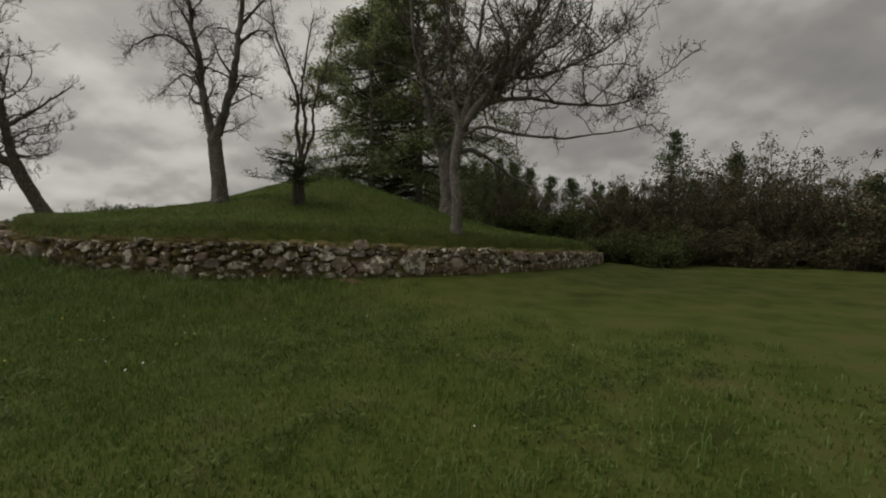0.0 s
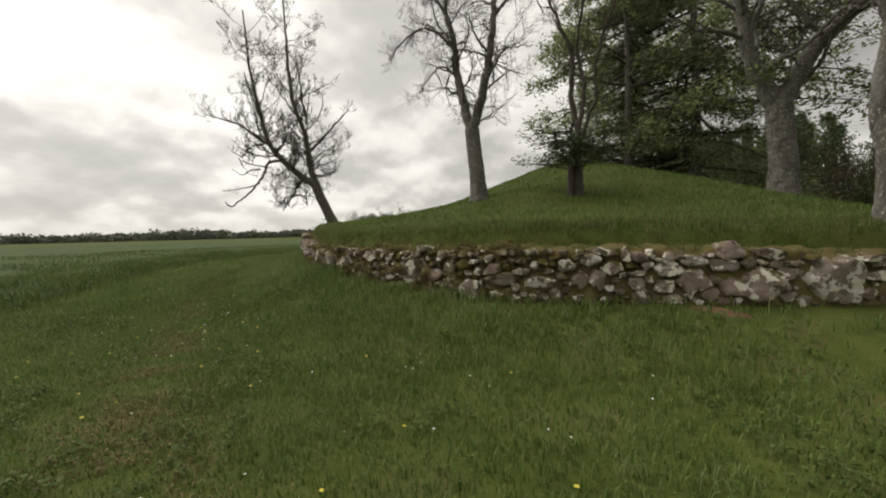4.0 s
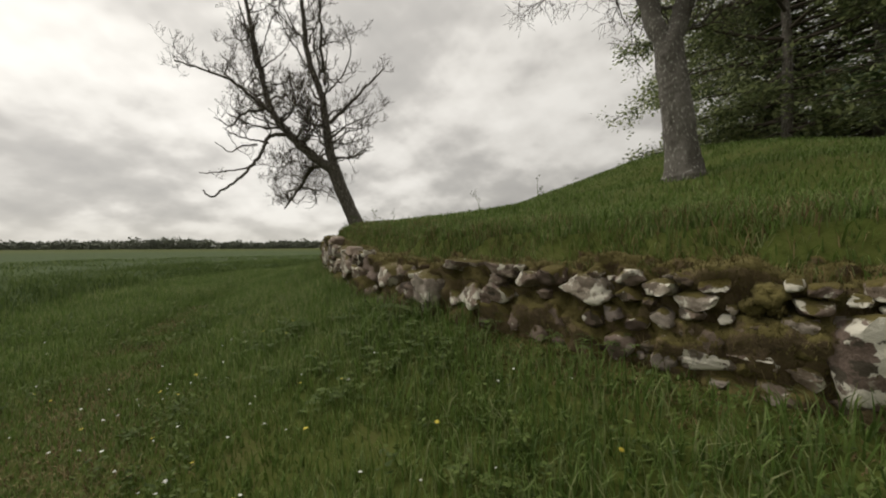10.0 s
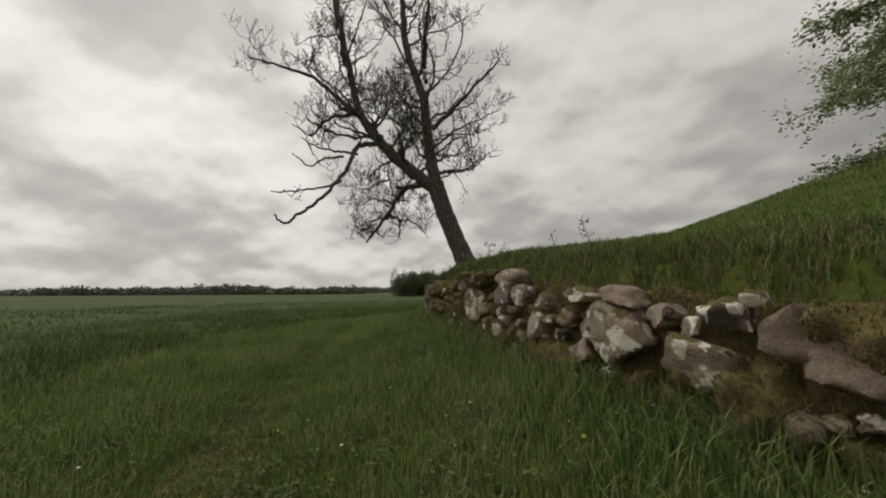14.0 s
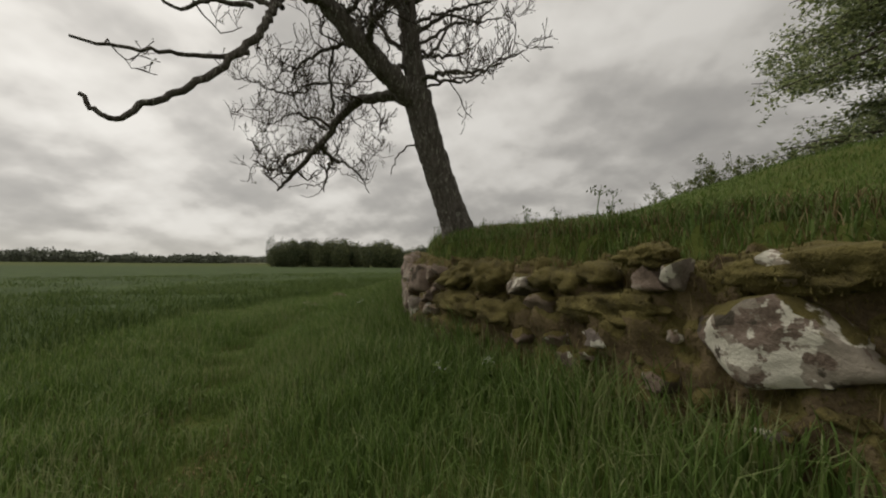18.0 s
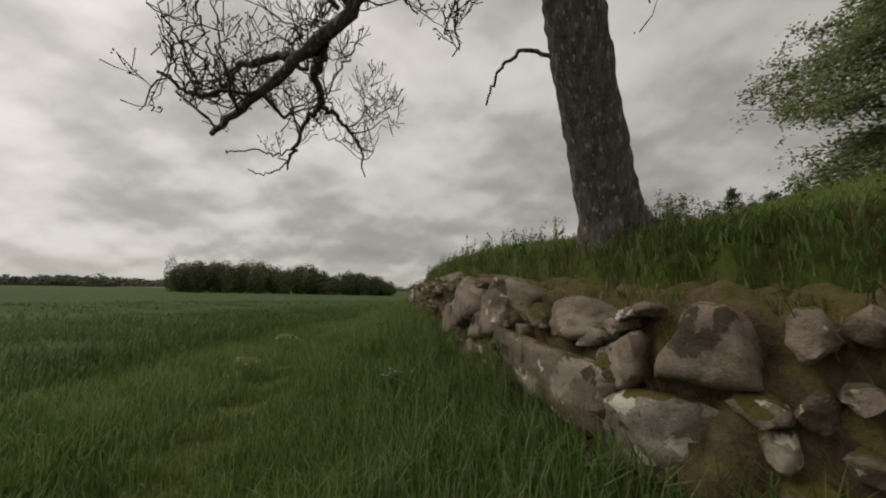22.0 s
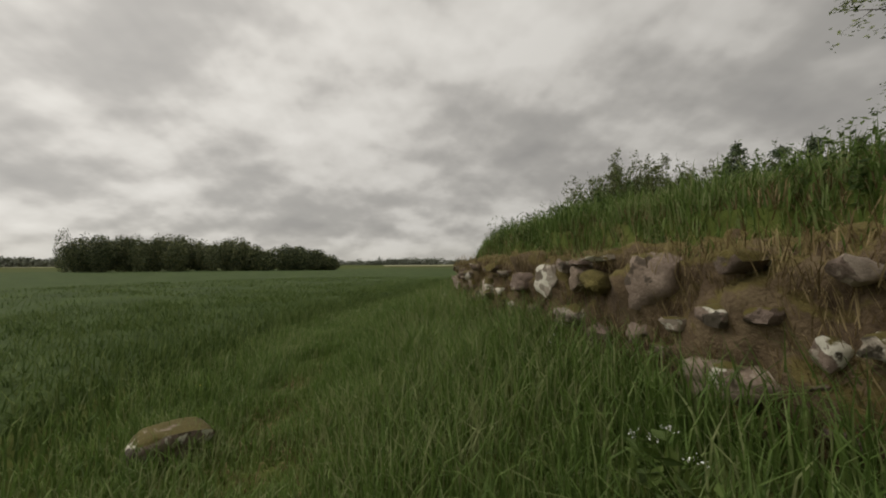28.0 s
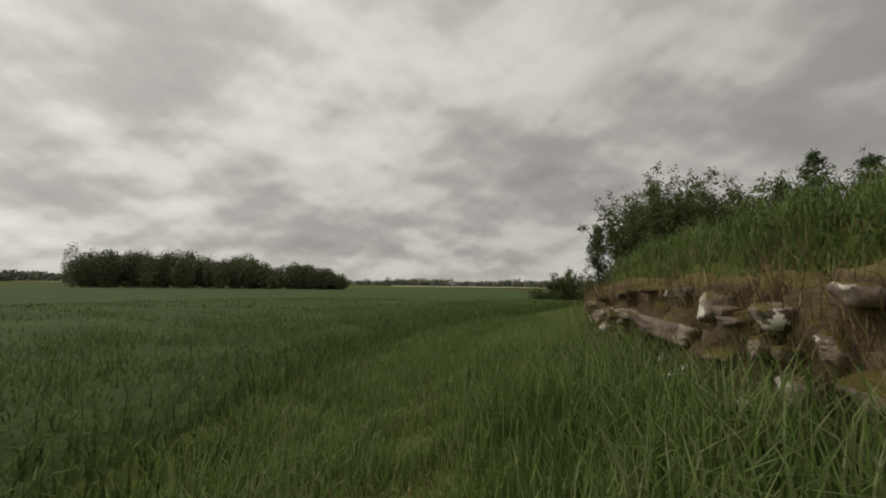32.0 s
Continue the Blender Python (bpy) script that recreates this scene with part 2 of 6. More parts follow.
M_BARK = material("ash_bark", [(0.069, 0.060, 0.048), (0.132, 0.115, 0.098), (0.207, 0.190, 0.167)], 16, 60, 0.9, 1.0, 0.06, spots=[((0.33, 0.32, 0.27), 34.0, 0.60)], stretch=(1.0, 1.0, 0.25))
M_BARK_GREY = material("grey_bark", [(0.069, 0.062, 0.052), (0.121, 0.110, 0.094), (0.190, 0.175, 0.155)], 4, 30, 0.9, 0.9, 0.025, spots=[((0.34, 0.34, 0.30), 30.0, 0.615)], stretch=(1.0, 1.0, 0.5))
M_BARK_DARK = material("dark_bark", [(0.045, 0.036, 0.028), (0.075, 0.062, 0.048), (0.11, 0.095, 0.078)], 16, 60, 0.9, 1.0, 0.04, stretch=(1.0, 1.0, 0.2))
M_TWIG = material("twig_bark", [(0.050, 0.040, 0.031), (0.095, 0.076, 0.058)], 3, 20, 0.9, 0)
M_LEAF_DARK = material("beech_leaf", [(0.105, 0.130, 0.060), (0.180, 0.215, 0.098), (0.285, 0.320, 0.145)], 0.6, 6, 0.55, 0, island=0.5, trans=0.55)
M_BUD = material("opening_buds", [(0.060, 0.055, 0.028), (0.095, 0.090, 0.040), (0.12, 0.13, 0.05)], 1.5, 8, 0.7, 0, island=0.6, trans=0.2)
M_THICKET = material("thicket_leaf", [(0.062, 0.053, 0.030), (0.100, 0.084, 0.046), (0.150, 0.124, 0.062)], 0.4, 5, 0.7, 0, island=0.25, trans=0.15)
M_CONIFER = material("conifer_needles", [(0.043, 0.065, 0.033), (0.076, 0.114, 0.054), (0.130, 0.168, 0.075)], 0.6, 8, 0.7, 0, island=0.5)
M_FRESH = material("fresh_leaf", [(0.066, 0.082, 0.030), (0.105, 0.125, 0.043), (0.150, 0.168, 0.064)], 0.5, 6, 0.6, 0, island=0.5, trans=0.45)
M_FARWOOD = material("far_wood_leaf", [(0.050, 0.066, 0.034), (0.084, 0.106, 0.050), (0.175, 0.182, 0.078)], 0.06, 1.2, 0.8, 0, island=0.45)
# hedge leaf colour greyed and lifted to stand in for distance haze
M_HEDGE = material("hazed_hedge_leaf", [(0.135, 0.148, 0.115), (0.200, 0.214, 0.165)], 0.02, 0.5, 0.9, 0, island=0.25)
M_WEED = material("weed_leaf", [(0.050, 0.080, 0.022), (0.085, 0.128, 0.034), (0.125, 0.172, 0.054)], 0.9, 8, 0.7, 0, island=0.5, trans=0.35)
M_WHITE = material("daisy_petals", [(0.70, 0.70, 0.66), (0.82, 0.82, 0.78)], 20, 90, 0.6, 0)
M_YELLOW = material("dandelion_petals", [(0.52, 0.42, 0.05), (0.66, 0.56, 0.08)], 20, 90, 0.6, 0)
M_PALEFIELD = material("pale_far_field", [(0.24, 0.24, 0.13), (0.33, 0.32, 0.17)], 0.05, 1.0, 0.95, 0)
M_HOUSE = material("house_render", [(0.50, 0.48, 0.44), (0.62, 0.60, 0.56)], 1.0, 8, 0.9, 0)
M_ROOF = material("house_roof", [(0.16, 0.09, 0.07), (0.24, 0.14, 0.10)], 1.0, 8, 0.9, 0)


# ---------------------------------------------------------------- mesh helpers
def mesh_np(name, verts, faces, mat, smooth=False, parent=None, label=""):
    """One mesh object from arrays of vertices and equal-sided faces."""
    me = bpy.data.meshes.new(name)
    verts, faces = np.asarray(verts, np.float32), np.asarray(faces, np.int32)
    k = faces.shape[1]
    me.vertices.add(len(verts))
    me.vertices.foreach_set("co", verts.ravel())
    me.loops.add(faces.size)
    me.loops.foreach_set("vertex_index", faces.ravel())
    me.polygons.add(len(faces))
    me.polygons.foreach_set("loop_start", np.arange(len(faces), dtype=np.int32) * k)
    me.polygons.foreach_set("loop_total", np.full(len(faces), k, np.int32))
    me.update(calc_edges=True)
    me.materials.append(mat)
    me.polygons.foreach_set("use_smooth", np.full(len(faces), bool(smooth)))
    ob = new(name, me)
    if parent is not None:
        ob.parent = parent
    if label:
        tagged(ob, label)
    return ob


def part(name, bm, mat, parent, label=""):
    me = bpy.data.meshes.new(name)
    bm.to_mesh(me)
    bm.free()
    me.materials.append(mat)
    for p in me.polygons:
        p.use_smooth = True
    ob = new(name, me)
    ob.parent = parent
    if label:
        tagged(ob, label)
    return ob


def catmull(pts, n):
    """A smooth line through pts, n samples a span."""
    p = np.asarray(pts, float)
    p = np.vstack([2 * p[0] - p[1], p, 2 * p[-1] - p[-2]])
    out = []
    t = np.linspace(0, 1, n, endpoint=False)[:, None]
    for a, b, c, d in zip(p[:-3], p[1:-2], p[2:-1], p[3:]):
        out.append(0.5 * (2 * b + (c - a) * t + (2 * a - 5 * b + 4 * c - d) * t * t + (3 * b - a - 3 * c + d) * t ** 3))
    out.append(p[-2][None, :])
    return np.vstack(out)


# ---------------------------------------------------------------- the plan: mound wall, terrain, field edge
# wall foot line: x, y, ground at the foot, top of the stones
WALL_EAST = [(9.5, 25.5, -0.20, 0.35), (8.6, 21.5, -0.15, 0.42), (6.6, 17.8, -0.05, 0.60), (4.4, 14.7, 0.05, 0.72), (1.8, 12.3, 0.10, 0.82),
             (-0.9, 10.45, 0.14, 0.93), (-3.0, 9.65, 0.15, 1.02), (-5.0, 8.95, 0.15, 1.05), (-6.8, 8.9, 0.20, 1.05), (-9.0, 9.5, 0.35, 1.05),
             (-10.9, 10.05, 0.40, 1.05), (-12.7, 10.9, 0.40, 1.12)]
WALL_WEST = [(-14.2, 11.9, 0.45, 1.26), (-15.8, 13.15, 0.45, 1.40), (-17.2, 14.4, 0.42, 1.42), (-18.4, 15.6, 0.42, 1.46), (-19.1, 17.0, 0.45, 1.52),
             (-19.75, 18.6, 0.60, 1.62), (-20.3, 20.1, 0.70, 1.66), (-20.8, 21.9, 0.75, 1.64), (-21.3, 23.7, 0.80, 1.62), (-21.6, 25.6, 0.80, 1.60),
             (-21.3, 27.6, 0.75, 1.52), (-20.2, 30.0, 0.65, 1.40)]
WALL_BACK = [(-17.0, 33.0, 0.5, 1.2), (-12.0, 35.5, 0.3, 1.0), (-4.0, 36.5, 0.1, 0.8), (3.0, 34.5, 0.0, 0.6), (8.0, 30.0, -0.1, 0.4), (9.5, 25.5, -0.20, 0.35)]
RING = catmull(WALL_EAST + WALL_WEST + WALL_BACK, 14)
FRONT = catmull(WALL_EAST + WALL_WEST, 40)
SUMMIT = np.array((-8.42, 23.32))
SUMMIT_Z = 5.06
FIELD_EDGE = np.array([(-10.0, -60.0), (-11.5, -14.0), (-13.0, -2.0), (-14.8, 3.3), (-18.3, 7.2), (-21.8, 11.0), (-23.8, 15.5), (-24.6, 20.0), (-24.9, 26.0),
                       (-24.2, 31.0), (-21.0, 38.0), (-16.0, 47.0), (-9.0, 57.0), (6.0, 74.0), (40.0, 100.0), (120.0, 150.0)])
TRACK = np.array([(-0.2, -0.6), (-3.0, 1.7), (-5.2, 3.2), (-8.2, 4.6), (-10.8, 6.3), (-13.5, 7.7), (-15.9, 9.5), (-18.75, 12.4), (-21.05, 14.9), (-21.85, 17.4), (-22.65, 20.0),
                  (-23.5, 22.8), (-23.4, 27.0), (-22.5, 32.0), (-19.0, 42.0)])


def poly_dist(px, py, line):
    """Distance from points to a polyline, with the index of the nearest sample."""
    best, idx = np.full(len(px), 1e9), np.zeros(len(px), int)
    for i in range(0, len(px), 20000):
        s = slice(i, i + 20000)
        d2 = (px[s, None] - line[None, :, 0]) ** 2 + (py[s, None] - line[None, :, 1]) ** 2
        idx[s] = d2.argmin(1)
        best[s] = np.sqrt(d2.min(1))
    return best, idx


def inside(px, py, poly):
    c = np.zeros(len(px), bool)
    x0, y0 = poly[:, 0], poly[:, 1]
    x1, y1 = np.roll(x0, -1), np.roll(y0, -1)
    for a, b, c1, d in zip(x0, y0, x1, y1):
        if b == d:
            continue
        hit = ((b > py) != (d > py)) & (px < (c1 - a) * (py - b) / (d - b) + a)
        c ^= hit
    return c


def dense(line, step):
    out = []
    for a, b in zip(line[:-1], line[1:]):
        n = max(1, int(np.linalg.norm(b - a) / step))
        out.append(a + (b - a) * np.linspace(0, 1, n, endpoint=False)[:, None])
    out.append(line[-1:])
    return np.vstack(out)


RING_D = dense(RING, 0.15)
TRACK_D = dense(TRACK, 0.4)
FIELD_POLY = np.vstack([FIELD_EDGE, [(120, 3000), (-3000, 3000), (-3000, -60)]])


def wobble(x, y, s, seed=0.0):
    return (np.sin(x * s + 1.3 * np.sin(y * s * 0.7 + seed) + seed) + np.sin(y * s * 1.1 + 1.7 * np.sin(x * s * 0.6 + 2 * seed) - seed)) * 0.5


def base_z(x, y):
    u = (-x + y) * 0.7
    z = np.interp(u, [-5, 0, 8, 13, 18, 24, 28, 32, 60], [-0.27, -0.27, -0.32, -0.33, -0.10, 0.06, 0.16, 0.22, 0.22])
    near = np.exp(-((x + 10) ** 2 + (y - 10) ** 2) / 60.0 ** 2)
    return 0.1 + (z - 0.1) * np.clip(near * 1.6, 0, 1) + 0.03 * wobble(x, y, 0.8, 1.0) + 0.015 * wobble(x, y, 2.3, 4.0)


def terrain(x, y):
    """Ground height; signed distance to the wall (negative within the mound)."""
    x, y = np.asarray(x, float), np.asarray(y, float)
    d, i = poly_dist(x, y, RING_D)
    ins = inside(x, y, RING)
    zf, zt = RING_D[i, 2], RING_D[i, 3]
    zb = base_z(x, y)
    k = np.clip(1 - d / 2.9, 0, 1)
    out = zb + (zf - zb) * k * k * (3 - 2 * k)
    ca, sa = math.cos(-0.882), math.sin(-0.882)
    sx, sy = x - SUMMIT[0], y - SUMMIT[1]
    r = np.sqrt(((sx * ca + sy * sa) / 2.720) ** 2 + (sy * ca - sx * sa) ** 2 + 1.2) - 0.6
    f = (d / (d + r)) ** 2.336
    edge = 0.537 * (1 - np.exp(-d / 0.55)) * (1 - f)
    zin = zt + (SUMMIT_Z - zt) * f + edge + 0.04 * wobble(x, y, 1.1, 2.0)
    zin = zin + 0.40 * np.exp(-((x + 8.0) / 3.6) ** 2 - ((y - 13.6) / 1.9) ** 2)
    s = np.clip((d - 0.16) / 0.2, 0, 1)
    zin = zf + (zin - zf) * s
    return np.where(ins, zin, out), np.where(ins, -d, d)


def ground_at(x, y):
    z, _ = terrain(np.array([x]), np.array([y]))
    return float(z[0])


def axis(lo, hi, step, far):
    a = np.arange(lo, hi + step * 0.5, step)
    g, v, s = [], hi, step
    while v < far:
        s *= 1.22
        v += s
        g.append(v)
    h, v, s = [], lo, step
    while v > -far:
        s *= 1.22
        v -= s
        h.append(v)
    return np.array(h[::-1] + list(a) + g)


GROUND_GRID = []


def surface(x, y):
    """Height of the built ground sheet."""
    xs, ys, Z = GROUND_GRID
    i = np.clip(np.searchsorted(xs, x) - 1, 0, len(xs) - 2)
    j = np.clip(np.searchsorted(ys, y) - 1, 0, len(ys) - 2)
    u, v = (x - xs[i]) / (xs[i + 1] - xs[i]), (y - ys[j]) / (ys[j + 1] - ys[j])
    return (Z[j, i] * (1 - u) + Z[j, i + 1] * u) * (1 - v) + (Z[j + 1, i] * (1 - u) + Z[j + 1, i + 1] * u) * v


def build_ground():
    xs, ys = axis(-34, 16, 0.25, 3000), axis(-12, 42, 0.25, 3000)
    X, Y = np.meshgrid(xs, ys)
    z, _ = terrain(X.ravel(), Y.ravel())
    far = np.hypot(X.ravel() + 10, Y.ravel() - 12)
    ang = np.degrees(np.arctan2(-(X.ravel() + 10), Y.ravel() - 12))
    rise = np.clip((far - 300) / 500, 0, 1) * 9.0 * (0.75 + 0.25 * np.sin(np.radians(ang * 3)))
    z = z + rise
    nx, ny = len(xs), len(ys)
    GROUND_GRID.extend([xs, ys, z.reshape(ny, nx)])
    i = np.arange(nx * ny).reshape(ny, nx)
    f = np.stack([i[:-1, :-1], i[:-1, 1:], i[1:, 1:], i[1:, :-1]], -1).reshape(-1, 4)
    ob = mesh_np("ground", np.stack([X.ravel(), Y.ravel(), z], 1), f, M_TURF, True)
    tagged(ob, "rough green meadow turf around a grassy burial mound", "ground", kind="structure")


build_ground()


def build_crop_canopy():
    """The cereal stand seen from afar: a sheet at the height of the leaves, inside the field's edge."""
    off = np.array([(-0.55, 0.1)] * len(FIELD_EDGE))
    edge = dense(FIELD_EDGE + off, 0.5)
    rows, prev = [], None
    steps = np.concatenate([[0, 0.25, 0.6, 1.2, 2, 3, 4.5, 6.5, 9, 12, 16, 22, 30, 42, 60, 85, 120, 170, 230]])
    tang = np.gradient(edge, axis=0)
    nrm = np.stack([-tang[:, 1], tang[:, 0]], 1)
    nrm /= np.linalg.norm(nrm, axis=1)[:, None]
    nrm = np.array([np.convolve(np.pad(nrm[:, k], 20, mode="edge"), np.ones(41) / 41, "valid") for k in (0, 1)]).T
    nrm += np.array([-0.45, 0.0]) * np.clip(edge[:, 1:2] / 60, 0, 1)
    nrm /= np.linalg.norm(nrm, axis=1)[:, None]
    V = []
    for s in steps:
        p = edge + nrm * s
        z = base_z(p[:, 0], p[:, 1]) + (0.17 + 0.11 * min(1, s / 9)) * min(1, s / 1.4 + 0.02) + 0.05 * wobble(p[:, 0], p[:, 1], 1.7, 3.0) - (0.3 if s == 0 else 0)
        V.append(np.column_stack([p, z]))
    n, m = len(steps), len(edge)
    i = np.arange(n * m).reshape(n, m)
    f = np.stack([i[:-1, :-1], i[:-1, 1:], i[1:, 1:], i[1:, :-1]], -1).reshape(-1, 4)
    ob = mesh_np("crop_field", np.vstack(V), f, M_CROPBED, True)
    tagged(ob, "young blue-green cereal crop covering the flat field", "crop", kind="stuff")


build_crop_canopy()

# ---------------------------------------------------------------- stone wall
rs = np.random.RandomState(5)


def rock_bmesh(seed, sub, worn, bumps=0.04, broken=0.5, blocky=False):
    """A field stone filling a box of half-size 1: an uneven many-sided block with a broad face, its edges worn by the amount given."""
    bm = bmesh.new()
    bmesh.ops.create_icosphere(bm, subdivisions=sub, radius=1.0)
    r = np.random.RandomState(seed)
    off = Vector(r.uniform(0, 50, 3))
    planes = [(np.array((r.normal(0, 0.16), sgn, r.normal(0, 0.16))), r.uniform(0.70, 0.9)) for sgn in (-1, 1)]
    n = r.randint(4, 7) if blocky else r.randint(5, 9)
    turn = r.uniform(-0.35, 0.35) if blocky else r.uniform(0, 6.28)
    for k in range(n):
        w = turn + 2 * math.pi * (k + r.uniform(-0.3, 0.3)) / n
        planes.append((np.array((math.cos(w), r.normal(0, 0.22), math.sin(w))), r.uniform(0.80, 1.0)))
    for _ in range(3):
        planes.append((r.normal(0, 1, 3), r.uniform(0.85, 1.05) + (1 - broken) * 0.2))
    N = np.array([p / np.linalg.norm(p) for p, _ in planes]) / np.array([[l] for _, l in planes])
    co = np.array([v.co for v in bm.verts])
    q = np.clip(co @ N.T, 0, None)
    k = 1.0 / worn
    rad = (q ** k).sum(1) ** (-1.0 / k)
    pts = co * rad[:, None]
    for i, p in enumerate(pts):
        v = Vector(p)
        pts[i] = p * (1 + bumps * 1.6 * noise.noise(v * 1.3 + off) + bumps * noise.noise(v * 3.1 + off) + bumps * 0.5 * noise.noise(v * 7.0 + off))
    lo, hi = pts.min(0), pts.max(0)
    pts = (pts - lo) / (hi - lo) * 2 - 1
    for v, p in zip(bm.verts, pts):
        v.co = Vector(p)
    return bm


def rock_mesh(seed, sub, worn, mat, bumps=0.04, broken=0.5, sharp=50, humps=0.0, blocky=False):
    bm = rock_bmesh(seed, sub, worn, bumps, broken, blocky)
    if humps:
        for v in bm.verts:
            p = v.co + Vector((seed, 0, 0))
            v.co *= 1 + humps * (1.7 * abs(noise.noise(p * 1.9)) + 0.9 * abs(noise.noise(p * 4.5)) + 0.25 * noise.noise(p * 14) - 0.45)
    me = bpy.data.meshes.new("stone")
    bm.to_mesh(me)
    bm.free()
    me.materials.append(mat)
    for p in me.polygons:
        p.use_smooth = True
    me.set_sharp_from_angle(angle=radians(sharp))
    return me


STONE_MATS = {"grey": M_STONE, "pale": M_STONE_PALE, "lichen": M_STONE_LICHEN, "moss": M_STONE_MOSSY, "brown": M_STONE_BROWN}
ROCKS = {k: [rock_mesh(20 * n + i, 4, 0.11 if k == "brown" else 0.036, m, 0.08, blocky=True) for i in range(9)] for n, (k, m) in enumerate(STONE_MATS.items())}
ROCKS["overgrown"] = [rock_mesh(195 + i, 4, 0.20, M_MOSS, 0.14, 0.3, 120, 0.24) for i in range(8)]
SMALL = {k: [rock_mesh(200 + 20 * n + i, 3, 0.032, m, 0.09, blocky=i % 2 == 0) for i in range(8)] for n, (k, m) in enumerate(STONE_MATS.items())}
SMALL["overgrown"] = [rock_mesh(330 + i, 3, 0.20, M_MOSS, 0.14, 0.3, 120, 0.2) for i in range(6)]

F_LEN = np.concatenate([[0], np.cumsum(np.linalg.norm(np.diff(FRONT[:, :2], axis=0), axis=1))])
F_TAN = np.gradient(FRONT[:, :2], axis=0)
F_TAN /= np.linalg.norm(F_TAN, axis=1)[:, None]


def wall_point(s):
    """Place, tangent, foot and top of the wall at s metres along it."""
    q = [np.interp(s, F_LEN, FRONT[:, k]) for k in range(4)]
    t = np.array([np.interp(s, F_LEN, F_TAN[:, k]) for k in (0, 1)])
    return np.array(q[:2]), t / np.linalg.norm(t), q[2], q[3]


def along(x, y):
    """Metres along the wall of the place nearest to x, y."""
    return F_LEN[np.argmin((FRONT[:, 0] - x) ** 2 + (FRONT[:, 1] - y) ** 2)]


def billow(p, s):
    """Cushion-like relief: rounded humps with creases between."""
    return 1.3 * abs(noise.noise(p * s)) - 0.12


MOSS_SPOTS = []


def build_wall_core(name, s0, s1, label, step=0.12, rows=9, swell=0.0, mat=M_BANK):
    """Earth and moss body of the wall; swell: how far moss humps bulge out between the stones."""
    n = int((s1 - s0) / step) + 1
    prof = np.array([(0.02, -0.35), (0.0, 0.05), (-0.05, 0.35), (-0.10, 0.7), (-0.16, 0.93), (-0.30, 1.03), (-0.55, 1.06), (-0.8, 1.0)])
    k = np.linspace(0, len(prof) - 1, rows)
    prof = np.column_stack([np.interp(k, np.arange(len(prof)), prof[:, c]) for c in (0, 1)])
    V = []
    for s in np.linspace(s0, s1, n):
        p, t, zf, zt = wall_point(s)
        out = np.array((-t[1], t[0]))            # outward
        for o, h in prof:
            z = zf + (zt - zf) * h if h > 0 else zf + h
            q = p + out * (o + 0.05)
            w = Vector((q[0], q[1], z))
            j = noise.noise(w * 2.5) * 0.10 + noise.noise(w * 7) * 0.05
            if swell:
                j = swell * (1.1 * billow(w, 2.6) + 0.6 * billow(w + Vector((9, 0, 0)), 5.5) + 0.35 * billow(w + Vector((0, 9, 0)), 13.0) + 0.15 * noise.noise(w * 34) - 0.05)
            V.append((q[0] + out[0] * j, q[1] + out[1] * j, z + j * 0.6))
            if swell > 0.15 and h > 0.05 and o > -0.6:
                MOSS_SPOTS.append(V[-1])
    m = len(prof)
    i = np.arange(n * m).reshape(n, m)
    f = np.stack([i[:-1, :-1], i[1:, :-1], i[1:, 1:], i[:-1, 1:]], -1).reshape(-1, 4)
    ob = mesh_np(name, V, f, mat, True)
    return tagged(ob, label, "stone wall", kind="structure")


S_A, S_B, S_C, S_D, S_E = 1.0, along(-5.2, 8.92), along(-17.9, 15.05), along(-19.6, 18.3), F_LEN[-1]
WALLS = [(S_A, S_B, build_wall_core("wall_south", S_A, S_B, "low dry-stone kerb wall of pale lichened field stones", 0.06, 24, 0.11, M_BANK)),
         (S_B, S_C, build_wall_core("wall_southwest", S_B, S_C, "low field-stone kerb wall thickly grown with moss", 0.035, 44, 0.17, M_BANK)),
         (S_C, S_D, build_wall_core("wall_corner", S_C, S_D, "kerb wall of large pinkish granite boulders", 0.05, 30, 0.14, M_BANK_DRY)),
         (S_D, S_E, build_wall_core("wall_west", S_D, S_E, "crumbling kerb wall of scattered boulders in dry grass", 0.05, 30, 0.14, M_BANK_DRY))]
placed = []


def lay_stone(s, h, rx, rz, kind, depth=0.6, tilt=None, proud=0.0):
    """One stone in the wall's face: s along, h of its middle above the foot, half-sizes rx along and rz up."""
    p, t, zf, zt = wall_point(s)
    out = np.array((-t[1], t[0]))
    ang = math.atan2(t[1], t[0])
    owner = next(w for a, b, w in WALLS if s <= b or w is WALLS[-1][2])
    meshes = ROCKS[kind] if rx > 0.14 else SMALL[kind]
    ob = new("stone", meshes[rs.randint(len(meshes))])
    ry = min(rx, max(rz, 0.1) * 1.3) * depth + 0.06
    off = 0.05 - ry * (0.45 if s < S_B else 0.52 if kind == "overgrown" else 0.36 if s < S_C else 0.50) + proud
    q = p + out * off
    tilt = rs.uniform(-14, 14) * min(1.0, 0.16 / rx) if tilt is None else tilt
    flip = rs.choice((0, 180))
    ob.matrix_world = Matrix.Translation((q[0], q[1], zf + h)) @ Matrix.Rotation(ang, 4, "Z") @ Matrix.Rotation(radians(tilt), 4, "Y") @ Matrix.Rotation(radians(rs.uniform(-7, 7)), 4, "X") @ Matrix.Rotation(radians(flip), 4, "Z") @ Matrix.Diagonal((rx * 1.12, ry * 1.15, rz * 1.12, 1))
    ob.parent = owner
    if kind == "overgrown":
        for v in ob.data.vertices:
            if rs.rand() < 0.25:
                MOSS_SPOTS.append(tuple(ob.matrix_world @ v.co))
    placed.append((s, h, rx, rz))
    return ob


